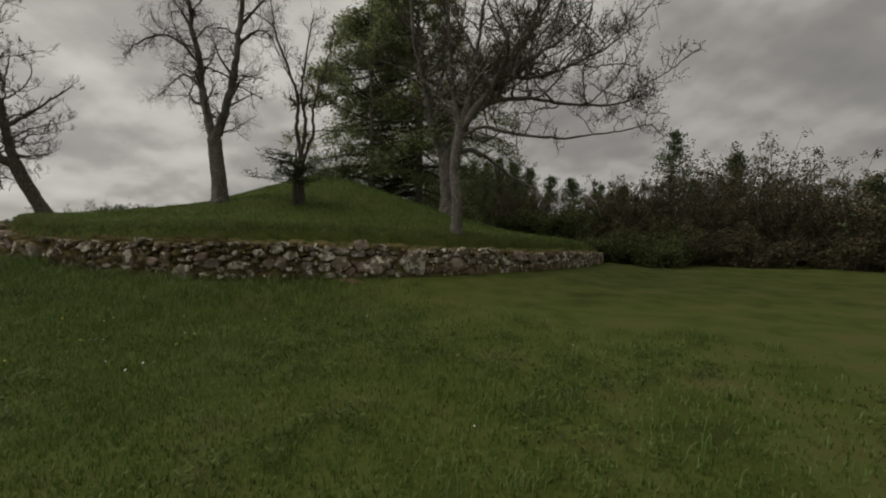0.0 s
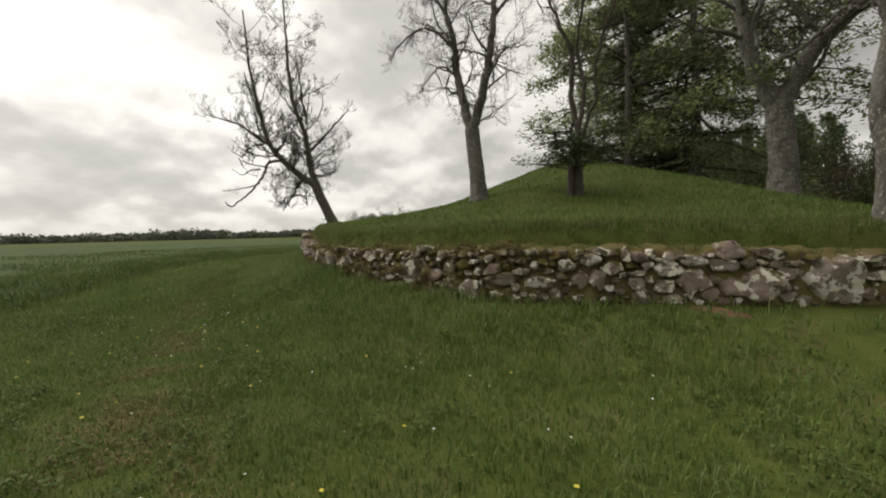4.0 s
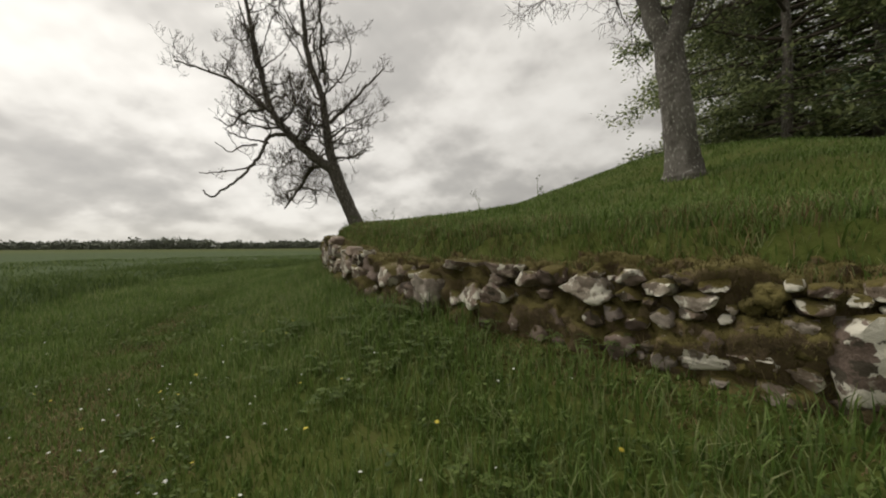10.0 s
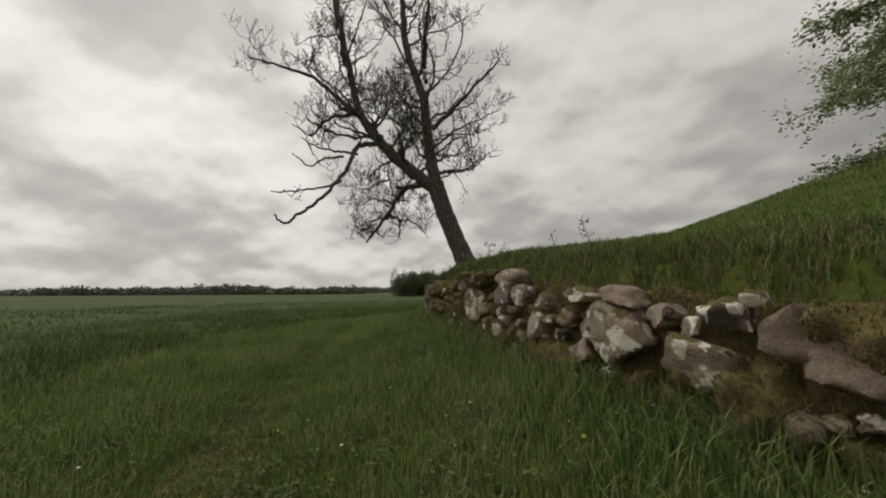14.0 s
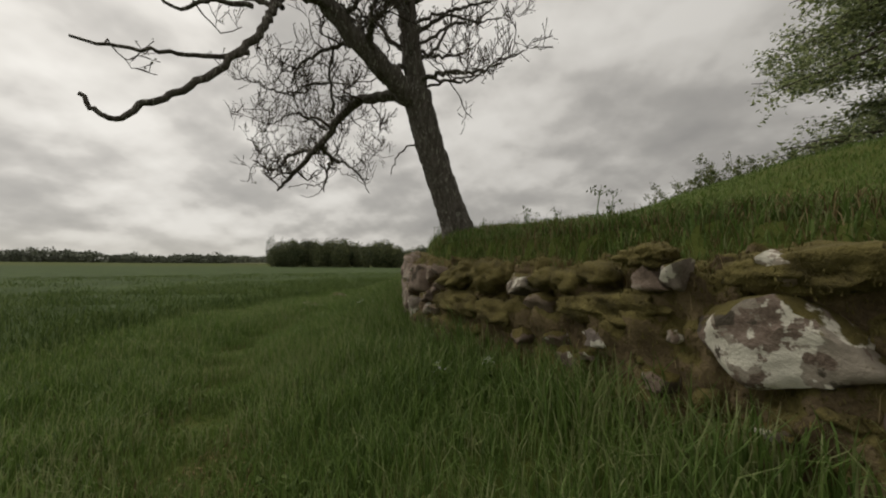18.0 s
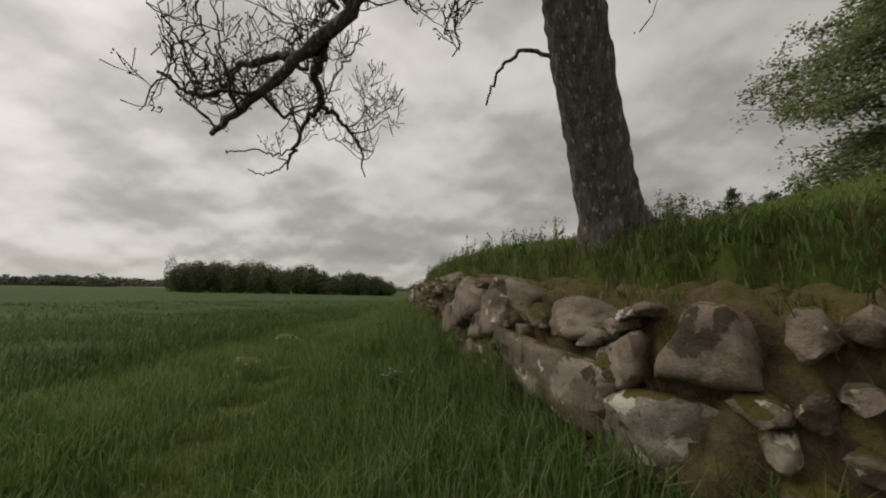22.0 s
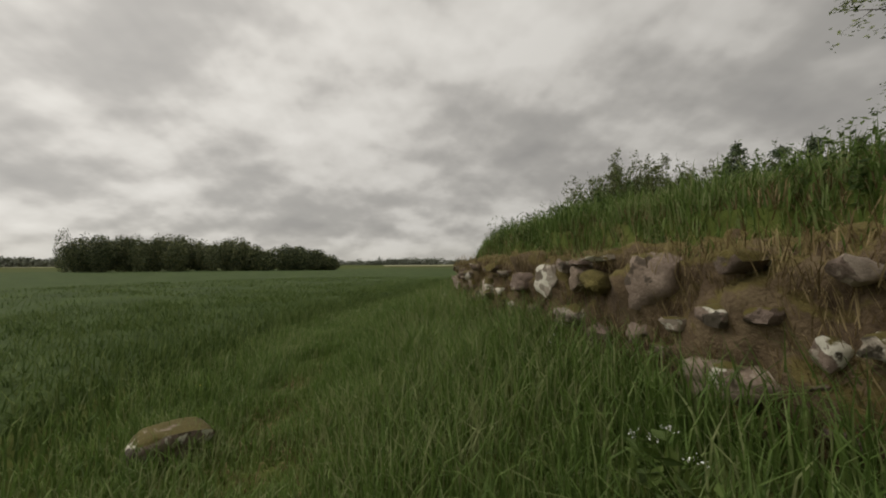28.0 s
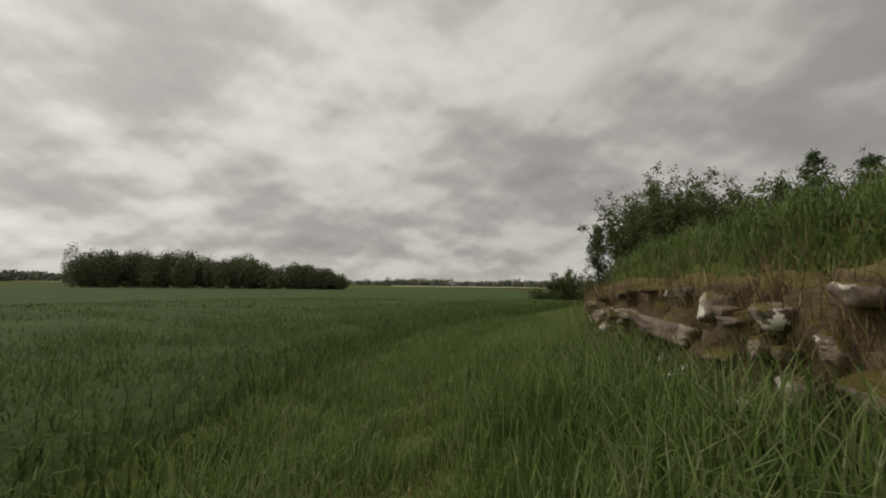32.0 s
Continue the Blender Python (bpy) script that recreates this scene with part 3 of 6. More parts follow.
def stone_near(x, y, z, rx, rz, kind, tilt=None, depth=0.6, proud=0.0):
    """A stone that stands out, by its place on the wall."""
    s = along(x, y)
    grow = 1.15 if S_B < s < S_C and kind != "overgrown" and rx < 0.3 else 1.0
    lay_stone(s, z - wall_point(s)[2], rx * grow, rz * grow, kind, depth, tilt, proud)


# stones that stand out, from the east end to the west side
stone_near(4.47, 14.65, 0.38, 0.31, 0.12, "pale")
stone_near(3.83, 13.97, 0.39, 0.27, 0.08, "lichen")
stone_near(3.45, 13.61, 0.50, 0.27, 0.11, "brown")
stone_near(3.26, 13.43, 0.31, 0.20, 0.05, "brown")
stone_near(3.10, 13.29, 0.57, 0.31, 0.15, "lichen")
stone_near(2.54, 12.80, 0.63, 0.38, 0.16, "brown")
stone_near(2.44, 12.71, 0.40, 0.23, 0.06, "brown")
stone_near(2.05, 12.40, 0.62, 0.16, 0.08, "grey")
stone_near(1.83, 12.22, 0.51, 0.13, 0.10, "lichen")
stone_near(1.43, 11.91, 0.85, 0.16, 0.07, "pale")
stone_near(1.42, 11.90, 0.62, 0.24, 0.10, "pale")
stone_near(1.20, 11.73, 0.79, 0.14, 0.09, "pale")
stone_near(0.87, 11.49, 0.52, 0.24, 0.10, "grey")
stone_near(0.78, 11.43, 0.24, 0.13, 0.15, "brown")
stone_near(0.62, 11.32, 0.81, 0.25, 0.12, "lichen")
stone_near(0.40, 11.17, 0.43, 0.33, 0.20, "brown")
stone_near(0.06, 10.94, 0.82, 0.12, 0.08, "pale")
stone_near(-0.04, 10.87, 0.33, 0.25, 0.13, "brown")
stone_near(-0.19, 10.78, 0.58, 0.23, 0.11, "lichen")
stone_near(-0.32, 10.70, 0.84, 0.22, 0.08, "lichen")
stone_near(-0.59, 10.53, 0.60, 0.18, 0.14, "lichen")
stone_near(-0.90, 10.36, 0.55, 0.38, 0.32, "pale")
stone_near(-1.33, 10.15, 0.77, 0.14, 0.04, "pale")
stone_near(-1.45, 10.10, 0.63, 0.11, 0.12, "lichen")
stone_near(-1.60, 10.03, 0.93, 0.22, 0.10, "lichen")
stone_near(-1.77, 9.97, 0.47, 0.35, 0.25, "lichen")
stone_near(-2.12, 9.85, 0.99, 0.19, 0.14, "brown")
stone_near(-2.14, 9.84, 0.45, 0.17, 0.15, "brown")
stone_near(-2.22, 9.82, 0.75, 0.21, 0.10, "grey")
stone_near(-2.62, 9.70, 0.82, 0.19, 0.11, "pale")
stone_near(-2.62, 9.70, 0.51, 0.23, 0.20, "lichen")
stone_near(-2.99, 9.57, 0.70, 0.24, 0.15, "pale")
stone_near(-3.05, 9.55, 0.44, 0.20, 0.10, "pale")
stone_near(-3.17, 9.50, 0.95, 0.07, 0.08, "pale")
stone_near(-3.37, 9.42, 0.65, 0.12, 0.05, "pale")
stone_near(-3.39, 9.42, 0.48, 0.13, 0.12, "grey")
stone_near(-3.53, 9.36, 0.95, 0.06, 0.12, "lichen")
stone_near(-3.75, 9.27, 0.74, 0.16, 0.12, "lichen")
stone_near(-3.88, 9.22, 1.00, 0.20, 0.08, "lichen")
stone_near(-3.96, 9.19, 0.53, 0.14, 0.16, "brown")
stone_near(-4.06, 9.15, 0.87, 0.16, 0.12, "pale")
stone_near(-4.21, 9.10, 0.54, 0.13, 0.16, "brown")
stone_near(-4.41, 9.03, 0.78, 0.14, 0.11, "pale")
stone_near(-4.45, 9.02, 0.99, 0.08, 0.05, "brown")
stone_near(-4.68, 8.94, 1.02, 0.09, 0.05, "lichen")
stone_near(-4.82, 8.91, 0.50, 0.29, 0.13, "lichen")
stone_near(-4.89, 8.89, 0.79, 0.07, 0.07, "pale")
stone_near(-4.94, 8.88, 1.00, 0.10, 0.06, "pale")
stone_near(-4.96, 8.88, 0.25, 0.07, 0.06, "lichen")
stone_near(-5.12, 8.85, 0.87, 0.08, 0.05, "lichen")
stone_near(-5.14, 8.84, 0.69, 0.14, 0.06, "pale")
stone_near(-5.20, 8.83, 0.24, 0.08, 0.05, "lichen")
stone_near(-5.50, 8.79, 0.54, 0.23, 0.10, "grey")
stone_near(-5.52, 8.79, 0.29, 0.10, 0.07, "pale")
stone_near(-5.64, 8.78, 0.72, 0.14, 0.09, "brown")
stone_near(-5.77, 8.77, 0.64, 0.03, 0.03, "pale")
stone_near(-5.82, 8.77, 0.50, 0.03, 0.05, "lichen")
stone_near(-5.88, 8.76, 0.66, 0.07, 0.06, "pale")
stone_near(-5.97, 8.76, 0.84, 0.08, 0.04, "pale")
stone_near(-6.08, 8.76, 0.64, 0.08, 0.04, "lichen")
stone_near(-6.13, 8.76, 0.35, 0.25, 0.14, "pale")
stone_near(-6.53, 8.79, 0.37, 0.14, 0.08, "brown")
stone_near(-6.53, 8.79, 0.72, 0.12, 0.09, "lichen")
stone_near(-6.67, 8.80, 0.94, 0.11, 0.09, "lichen")
stone_near(-6.73, 8.81, 0.44, 0.08, 0.04, "brown")
stone_near(-6.74, 8.81, 0.73, 0.02, 0.02, "pale")
stone_near(-6.84, 8.83, 0.57, 0.18, 0.10, "brown")
stone_near(-7.11, 8.87, 1.07, 0.13, 0.06, "pale")
stone_near(-7.11, 8.87, 0.82, 0.04, 0.07, "lichen")
stone_near(-7.27, 8.91, 0.96, 0.05, 0.05, "grey")
stone_near(-7.46, 8.96, 0.59, 0.20, 0.22, "lichen")
stone_near(-7.54, 8.98, 0.92, 0.04, 0.03, "pale")
stone_near(-7.74, 9.03, 0.74, 0.07, 0.06, "pale")
stone_near(-7.95, 9.10, 0.54, 0.11, 0.03, "lichen")
stone_near(-8.08, 9.14, 0.75, 0.04, 0.03, "pale")
stone_near(-8.23, 9.18, 0.43, 0.14, 0.06, "pale")
stone_near(-8.26, 9.19, 0.87, 0.11, 0.06, "pale")
stone_near(-8.45, 9.25, 0.55, 0.03, 0.04, "pale")
stone_near(-8.50, 9.27, 0.93, 0.09, 0.06, "pale")
stone_near(-8.54, 9.28, 0.49, 0.05, 0.03, "pale")
stone_near(-8.80, 9.36, 0.98, 0.02, 0.02, "pale")
stone_near(-9.02, 9.42, 0.87, 0.19, 0.10, "pale")
stone_near(-9.36, 9.51, 0.97, 0.12, 0.07, "moss")
stone_near(-9.58, 9.57, 0.93, 0.09, 0.06, "lichen")
stone_near(-9.67, 9.60, 1.04, 0.03, 0.03, "pale")
stone_near(-9.83, 9.64, 1.01, 0.13, 0.07, "brown")
stone_near(-9.90, 9.66, 0.92, 0.07, 0.06, "lichen")
stone_near(-9.90, 9.66, 0.79, 0.15, 0.09, "lichen")
stone_near(-10.03, 9.69, 0.66, 0.07, 0.09, "brown")
stone_near(-10.19, 9.73, 1.07, 0.05, 0.03, "lichen")
stone_near(-10.24, 9.75, 0.73, 0.15, 0.13, "lichen")
stone_near(-10.44, 9.81, 0.69, 0.09, 0.08, "grey")
stone_near(-10.45, 9.81, 1.04, 0.14, 0.06, "lichen")
stone_near(-10.87, 9.95, 0.71, 0.25, 0.21, "grey")
stone_near(-11.18, 10.07, 0.89, 0.08, 0.04, "pale")
stone_near(-11.30, 10.12, 0.71, 0.16, 0.09, "brown")
stone_near(-11.51, 10.21, 0.52, 0.11, 0.06, "moss")
stone_near(-11.75, 10.32, 0.83, 0.20, 0.16, "lichen")
stone_near(-12.19, 10.54, 0.88, 0.16, 0.13, "brown")
stone_near(-12.22, 10.55, 0.61, 0.04, 0.04, "lichen")
stone_near(-12.30, 10.59, 1.01, 0.12, 0.12, "brown")
stone_near(-12.44, 10.67, 0.55, 0.17, 0.11, "brown")
stone_near(-12.49, 10.69, 1.19, 0.04, 0.04, "pale")
stone_near(-12.61, 10.76, 1.10, 0.12, 0.08, "lichen")
stone_near(-12.72, 10.82, 0.80, 0.19, 0.15, "lichen")
stone_near(-12.77, 10.85, 1.00, 0.05, 0.06, "pale")
stone_near(-12.92, 10.94, 1.07, 0.08, 0.07, "brown")
stone_near(-13.20, 11.11, 1.20, 0.16, 0.06, "brown")
stone_near(-13.23, 11.13, 0.92, 0.23, 0.19, "lichen")
stone_near(-13.37, 11.22, 0.62, 0.07, 0.04, "pale")
stone_near(-13.59, 11.37, 1.21, 0.17, 0.06, "lichen")
stone_near(-13.60, 11.37, 0.74, 0.16, 0.09, "brown")
stone_near(-14.14, 11.75, 0.88, 0.10, 0.13, "lichen")
stone_near(-14.37, 11.92, 0.77, 0.06, 0.06, "brown")
stone_near(-14.39, 11.94, 1.20, 0.11, 0.10, "lichen")
stone_near(-14.41, 11.96, 0.91, 0.07, 0.03, "brown")
stone_near(-14.47, 12.00, 1.04, 0.10, 0.04, "brown")
stone_near(-14.60, 12.10, 1.24, 0.16, 0.12, "grey")
stone_near(-14.60, 12.10, 1.41, 0.17, 0.09, "brown")
stone_near(-14.65, 12.13, 1.05, 0.08, 0.06, "overgrown")
stone_near(-14.73, 12.20, 0.89, 0.06, 0.07, "pale")
stone_near(-14.80, 12.25, 1.01, 0.06, 0.06, "lichen")
stone_near(-14.82, 12.26, 1.23, 0.05, 0.04, "pale")
stone_near(-14.87, 12.30, 0.76, 0.08, 0.09, "pale")
stone_near(-15.32, 12.66, 1.43, 0.30, 0.11, "overgrown")
stone_near(-15.38, 12.70, 1.43, 0.09, 0.07, "lichen")
stone_near(-15.43, 12.74, 1.07, 0.35, 0.21, "lichen")
stone_near(-15.78, 13.03, 1.39, 0.07, 0.08, "grey")
stone_near(-15.79, 13.04, 1.02, 0.03, 0.04, "lichen")
stone_near(-15.89, 13.12, 1.36, 0.07, 0.07, "brown")
stone_near(-15.93, 13.16, 1.51, 0.15, 0.07, "overgrown")
stone_near(-15.99, 13.20, 1.07, 0.02, 0.02, "lichen")
stone_near(-16.13, 13.33, 0.94, 0.09, 0.06, "grey")
stone_near(-16.15, 13.34, 1.14, 0.38, 0.12, "overgrown")
stone_near(-16.17, 13.36, 1.38, 0.14, 0.08, "overgrown")
stone_near(-16.40, 13.56, 1.32, 0.13, 0.08, "overgrown")
stone_near(-16.61, 13.75, 1.13, 0.11, 0.07, "moss")
stone_near(-16.62, 13.75, 1.34, 0.12, 0.08, "overgrown")
stone_near(-16.80, 13.92, 1.26, 0.10, 0.08, "lichen")
stone_near(-17.07, 14.16, 0.99, 0.29, 0.12, "overgrown")
stone_near(-17.15, 14.25, 1.32, 0.23, 0.16, "overgrown")
stone_near(-17.59, 14.65, 1.02, 0.40, 0.13, "overgrown")
stone_near(-17.62, 14.68, 1.32, 0.26, 0.13, "overgrown")
stone_near(-18.07, 15.10, 1.05, 0.06, 0.09, "moss")
stone_near(-18.08, 15.11, 1.33, 0.07, 0.10, "brown")
stone_near(-18.17, 15.20, 0.87, 0.06, 0.09, "lichen")
stone_near(-18.37, 15.43, 1.22, 0.23, 0.20, "brown")
stone_near(-18.51, 15.62, 0.76, 0.41, 0.21, "grey")
stone_near(-18.57, 15.70, 1.38, 0.07, 0.03, "pale")
stone_near(-18.61, 15.76, 1.13, 0.17, 0.15, "brown")
stone_near(-18.68, 15.88, 1.25, 0.11, 0.07, "grey")
stone_near(-18.76, 16.04, 1.32, 0.24, 0.13, "brown")
stone_near(-18.93, 16.40, 0.91, 0.65, 0.26, "brown")
stone_near(-19.05, 16.68, 1.44, 0.17, 0.15, "brown")
stone_near(-19.19, 17.02, 1.55, 0.19, 0.09, "brown")
stone_near(-19.23, 17.10, 1.31, 0.28, 0.20, "brown")
stone_near(-19.34, 17.36, 1.59, 0.16, 0.07, "brown")
stone_near(-19.46, 17.85, 1.36, 0.42, 0.27, "brown")
stone_near(-19.41, 17.53, 1.12, 0.22, 0.14, "brown")
stone_near(-19.65, 18.11, 1.56, 0.05, 0.06, "lichen")
stone_near(-19.65, 18.12, 1.12, 0.10, 0.11, "brown")
stone_near(-19.66, 18.14, 1.29, 0.08, 0.04, "brown")
stone_near(-19.68, 18.20, 1.55, 0.05, 0.02, "moss")
stone_near(-19.80, 18.51, 1.59, 0.07, 0.08, "brown")
stone_near(-19.80, 18.52, 1.19, 0.24, 0.19, "brown")
stone_near(-19.87, 18.68, 1.70, 0.14, 0.06, "brown")
stone_near(-19.87, 18.69, 1.64, 0.04, 0.02, "lichen")
stone_near(-19.94, 18.87, 1.58, 0.05, 0.04, "lichen")
stone_near(-19.96, 18.91, 1.20, 0.17, 0.11, "moss")
stone_near(-19.96, 18.93, 1.65, 0.02, 0.02, "lichen")
stone_near(-20.00, 19.03, 1.59, 0.03, 0.02, "lichen")
stone_near(-20.04, 19.13, 1.54, 0.05, 0.05, "moss")
stone_near(-20.07, 19.19, 1.69, 0.07, 0.02, "lichen")
stone_near(-20.09, 19.26, 1.43, 0.04, 0.03, "brown")
stone_near(-20.09, 19.26, 1.54, 0.06, 0.06, "lichen")
stone_near(-20.15, 19.42, 1.62, 0.09, 0.05, "lichen")
stone_near(-20.16, 19.45, 1.24, 0.14, 0.07, "brown")
stone_near(-20.22, 19.61, 1.33, 0.13, 0.07, "lichen")
stone_near(-20.34, 19.95, 1.57, 0.18, 0.05, "lichen")
stone_near(-20.45, 20.32, 1.08, 0.15, 0.08, "brown")
stone_near(-20.65, 21.04, 1.00, 0.24, 0.14, "brown")
stone_near(-20.79, 21.55, 1.46, 0.14, 0.17, "brown")
stone_near(-20.90, 21.96, 1.03, 0.09, 0.12, "brown")
stone_near(-20.91, 22.00, 1.63, 0.10, 0.03, "lichen")
stone_near(-20.92, 22.03, 1.43, 0.11, 0.08, "overgrown")
stone_near(-20.97, 22.20, 1.46, 0.08, 0.10, "brown")
stone_near(-20.97, 22.21, 1.59, 0.07, 0.03, "lichen")
stone_near(-21.01, 22.32, 1.15, 0.17, 0.10, "pale")
stone_near(-21.05, 22.62, 1.43, 0.13, 0.15, "pale")
stone_near(-21.22, 23.04, 1.40, 0.15, 0.09, "brown")
stone_near(-21.25, 23.15, 1.12, 0.04, 0.03, "lichen")
stone_near(-21.28, 23.29, 1.15, 0.06, 0.05, "lichen")
stone_near(-21.44, 23.97, 1.29, 0.23, 0.14, "lichen")
stone_near(-21.53, 24.36, 1.17, 0.15, 0.08, "moss")
stone_near(-21.55, 24.47, 1.31, 0.04, 0.07, "moss")
stone_near(-21.61, 24.82, 1.27, 0.04, 0.07, "moss")
stone_near(-21.63, 24.94, 1.39, 0.06, 0.03, "lichen")
stone_near(-21.64, 25.02, 1.45, 0.05, 0.03, "lichen")
stone_near(-21.65, 25.13, 1.46, 0.08, 0.09, "lichen")
stone_near(-21.68, 25.58, 1.28, 0.31, 0.09, "brown")
stone_near(-21.67, 26.02, 1.37, 0.16, 0.04, "brown")


def fill_wall(s0, s1, tries, sizes, kinds, gap):
    for k in range(tries):
        f = 1 - k / tries
        rx = sizes[0] + (sizes[1] - sizes[0]) * f * rs.uniform(0.55, 1.0)
        rz = rx * rs.uniform(0.6, 1.0)
        s = rs.uniform(s0, s1)
        _, _, zf, zt = wall_point(s)
        hh = zt - zf
        if 2 * rz > hh * 0.8:
            continue
        h = rs.uniform(rz * 0.6, max(rz * 0.7, hh - rz * 0.75))
        if all(((s - a) / ((rx + c) * gap)) ** 2 + ((h - b) / ((rz + d) * gap)) ** 2 > 1.0 for a, b, c, d in placed):
            lay_stone(s, h, rx, rz, kinds[rs.randint(len(kinds))])


fill_wall(S_A, along(-3.4, 9.5), 6500, (0.05, 0.17), ["grey", "lichen", "brown", "moss", "pale"], 0.90)
fill_wall(along(-3.4, 9.5), along(-9.0, 9.5), 2600, (0.03, 0.12), ["lichen", "moss", "overgrown", "moss", "grey"], 1.0)
fill_wall(along(-9.0, 9.5), along(-14.0, 11.8), 600, (0.04, 0.13), ["moss", "brown", "overgrown", "lichen"], 1.2)
fill_wall(along(-14.0, 11.8), S_C, 420, (0.04, 0.13), ["moss", "overgrown", "overgrown"], 1.25)
fill_wall(S_C, S_D, 900, (0.05, 0.16), ["brown", "moss", "brown"], 0.95)
fill_wall(S_D, S_E, 380, (0.03, 0.10), ["moss", "brown", "lichen"], 1.3)


# ---------------------------------------------------------------- trees
class Tubes:
    """Collects tapered limbs and turns them into one mesh."""

    def __init__(self):
        self.v, self.f, self.n = [], [], 0

    def add(self, pts, radii, sides, rough=0.0, seed=0):
        pts, radii = np.asarray(pts, float), np.asarray(radii, float)
        t = np.gradient(pts, axis=0)
        t /= np.linalg.norm(t, axis=1)[:, None] + 1e-9
        ref = np.array((0.0, 0.0, 1.0)) if abs(t[0, 2]) < 0.8 else np.array((1.0, 0.0, 0.0))
        a = np.cross(t, ref)
        a /= np.linalg.norm(a, axis=1)[:, None] + 1e-9
        b = np.cross(t, a)
        w = np.linspace(0, 2 * np.pi, sides, endpoint=False)
        rr = radii[:, None]
        if rough:
            k = np.arange(len(pts))[:, None]
            if sides > 20:
                f = np.array([[abs(noise.noise(Vector((math.cos(b) * 5 + seed, math.sin(b) * 5, q * 0.16)))) + 0.5 * abs(noise.noise(Vector((math.cos(b) * 12, math.sin(b) * 12 + seed, q * 0.3)))) for b in w] for q in range(len(pts))])
                rr = rr * (0.96 + 0.13 * f)
            rr = rr * (1 + rough * (np.sin(w[None] * 3 + seed + k * 0.35) * 0.5 + np.sin(w[None] * 5 + seed * 2 - k * 0.6) * 0.4 + np.sin(k * 1.7 + seed) * 0.4))
        ring = pts[:, None, :] + rr[..., None] * (np.cos(w)[None, :, None] * a[:, None, :] + np.sin(w)[None, :, None] * b[:, None, :])
        m = len(pts)
        i = np.arange(m * sides).reshape(m, sides) + self.n
        j = np.roll(i, -1, axis=1)
        self.f.append(np.stack([i[:-1], j[:-1], j[1:], i[1:]], -1).reshape(-1, 4))
        self.v.append(ring.reshape(-1, 3))
        self.n += m * sides

    def mesh(self, name, mat, parent, label=""):
        if self.v:
            return mesh_np(name, np.vstack(self.v), np.vstack(self.f), mat, True, parent, label)


def unit(v):
    return v / (np.linalg.norm(v) + 1e-9)


def shoot(rg, p, d, length, segs, wander, lift):
    """A wandering line from p towards d; lift turns it up (or down)."""
    pts = [p]
    d = unit(d)
    for _ in range(segs):
        d = unit(d + rg.normal(0, wander, 3) + np.array((0, 0, lift)))
        pts.append(pts[-1] + d * length / segs)
    return np.array(pts), d


def twiggery(rg, line, radii, tubes, tips, levels, length, count, lift=0.10, spread=0.9, wander=0.22, start=0.2, rmax=0.03, rtip=0.004):
    """Branches along a line, and branches on those."""
    n = len(line)
    for _ in range(count):
        f = start + (1 - start) * rg.rand() ** 0.8
        k = min(n - 2, int(f * (n - 1)))
        u = f * (n - 1) - k
        p = line[k] * (1 - u) + line[k + 1] * u
        r0 = min(rmax, (radii[k] * (1 - u) + radii[k + 1] * u) * 0.55)
        t = unit(line[k + 1] - line[k])
        d = unit(t * 0.5 + rg.normal(0, 1, 3) * spread * 0.6 + np.array((0, 0, max(0.05, lift * 2.6))))
        ln = length * rg.uniform(0.5, 1.15) * (1.15 - 0.55 * f)
        segs = 5 if levels > 1 else 2
        last = levels == 1
        pts, _ = shoot(rg, p, d, ln * (1.5 if last else 1.0), segs, wander * (0.45 if last else 1.0), lift * (1.6 if last else 1.0))
        rr = np.linspace(r0, max(rtip, r0 * 0.35), segs + 1)
        tubes.add(pts, rr, 4 if levels > 1 else 3)
        if levels > 1:
            twiggery(rg, pts, rr, tubes, tips, levels - 1, length * 0.48, max(2, int(count * 0.5)) if levels > 2 else 5, lift, spread, wander, 0.15, r0 * 0.6, rtip)
        else:
            tips.append(pts[-1])
            if rg.rand() < 0.6:
                tips.append(pts[-2])


def leaf_quads(rg, centres, size, jitter, per, flat=0.0, aspect=0.55):
    """Many small two-triangle leaves round the centres."""
    c = np.repeat(np.asarray(centres, float), per, axis=0)
    n = len(c)
    c = c + rg.normal(0, 1, (n, 3)) * jitter
    a = rg.normal(0, 1, (n, 3))
    a[:, 2] *= (1 - flat)
    a /= np.linalg.norm(a, axis=1)[:, None]
    b = np.cross(a, rg.normal(0, 1, (n, 3)))
    b /= np.linalg.norm(b, axis=1)[:, None] + 1e-9
    if flat:
        b[:, 2] *= (1 - flat)
    s = (size * rg.uniform(0.55, 1.3, n))[:, None]
    fold = np.cross(a, b) * s * 0.12
    V = np.stack([c - a * s, c + b * s * aspect - fold, c + a * s, c - b * s * aspect - fold], 1).reshape(-1, 3)
    F = np.arange(n * 4).reshape(n, 4)
    return V, F


def empty(name, x, y, z, label, category, group=""):
    ob = new(name)
    ob.location = (x, y, z)
    bpy.context.view_layer.update()
    return tagged(ob, label, category, group)


def child_fix(root):
    inv = Matrix.Translation(root.location).inverted()
    for ch in root.children:
        ch.matrix_parent_inverse = inv


def limb_line(pts, n=6):
    return catmull(np.array(pts, float), n)


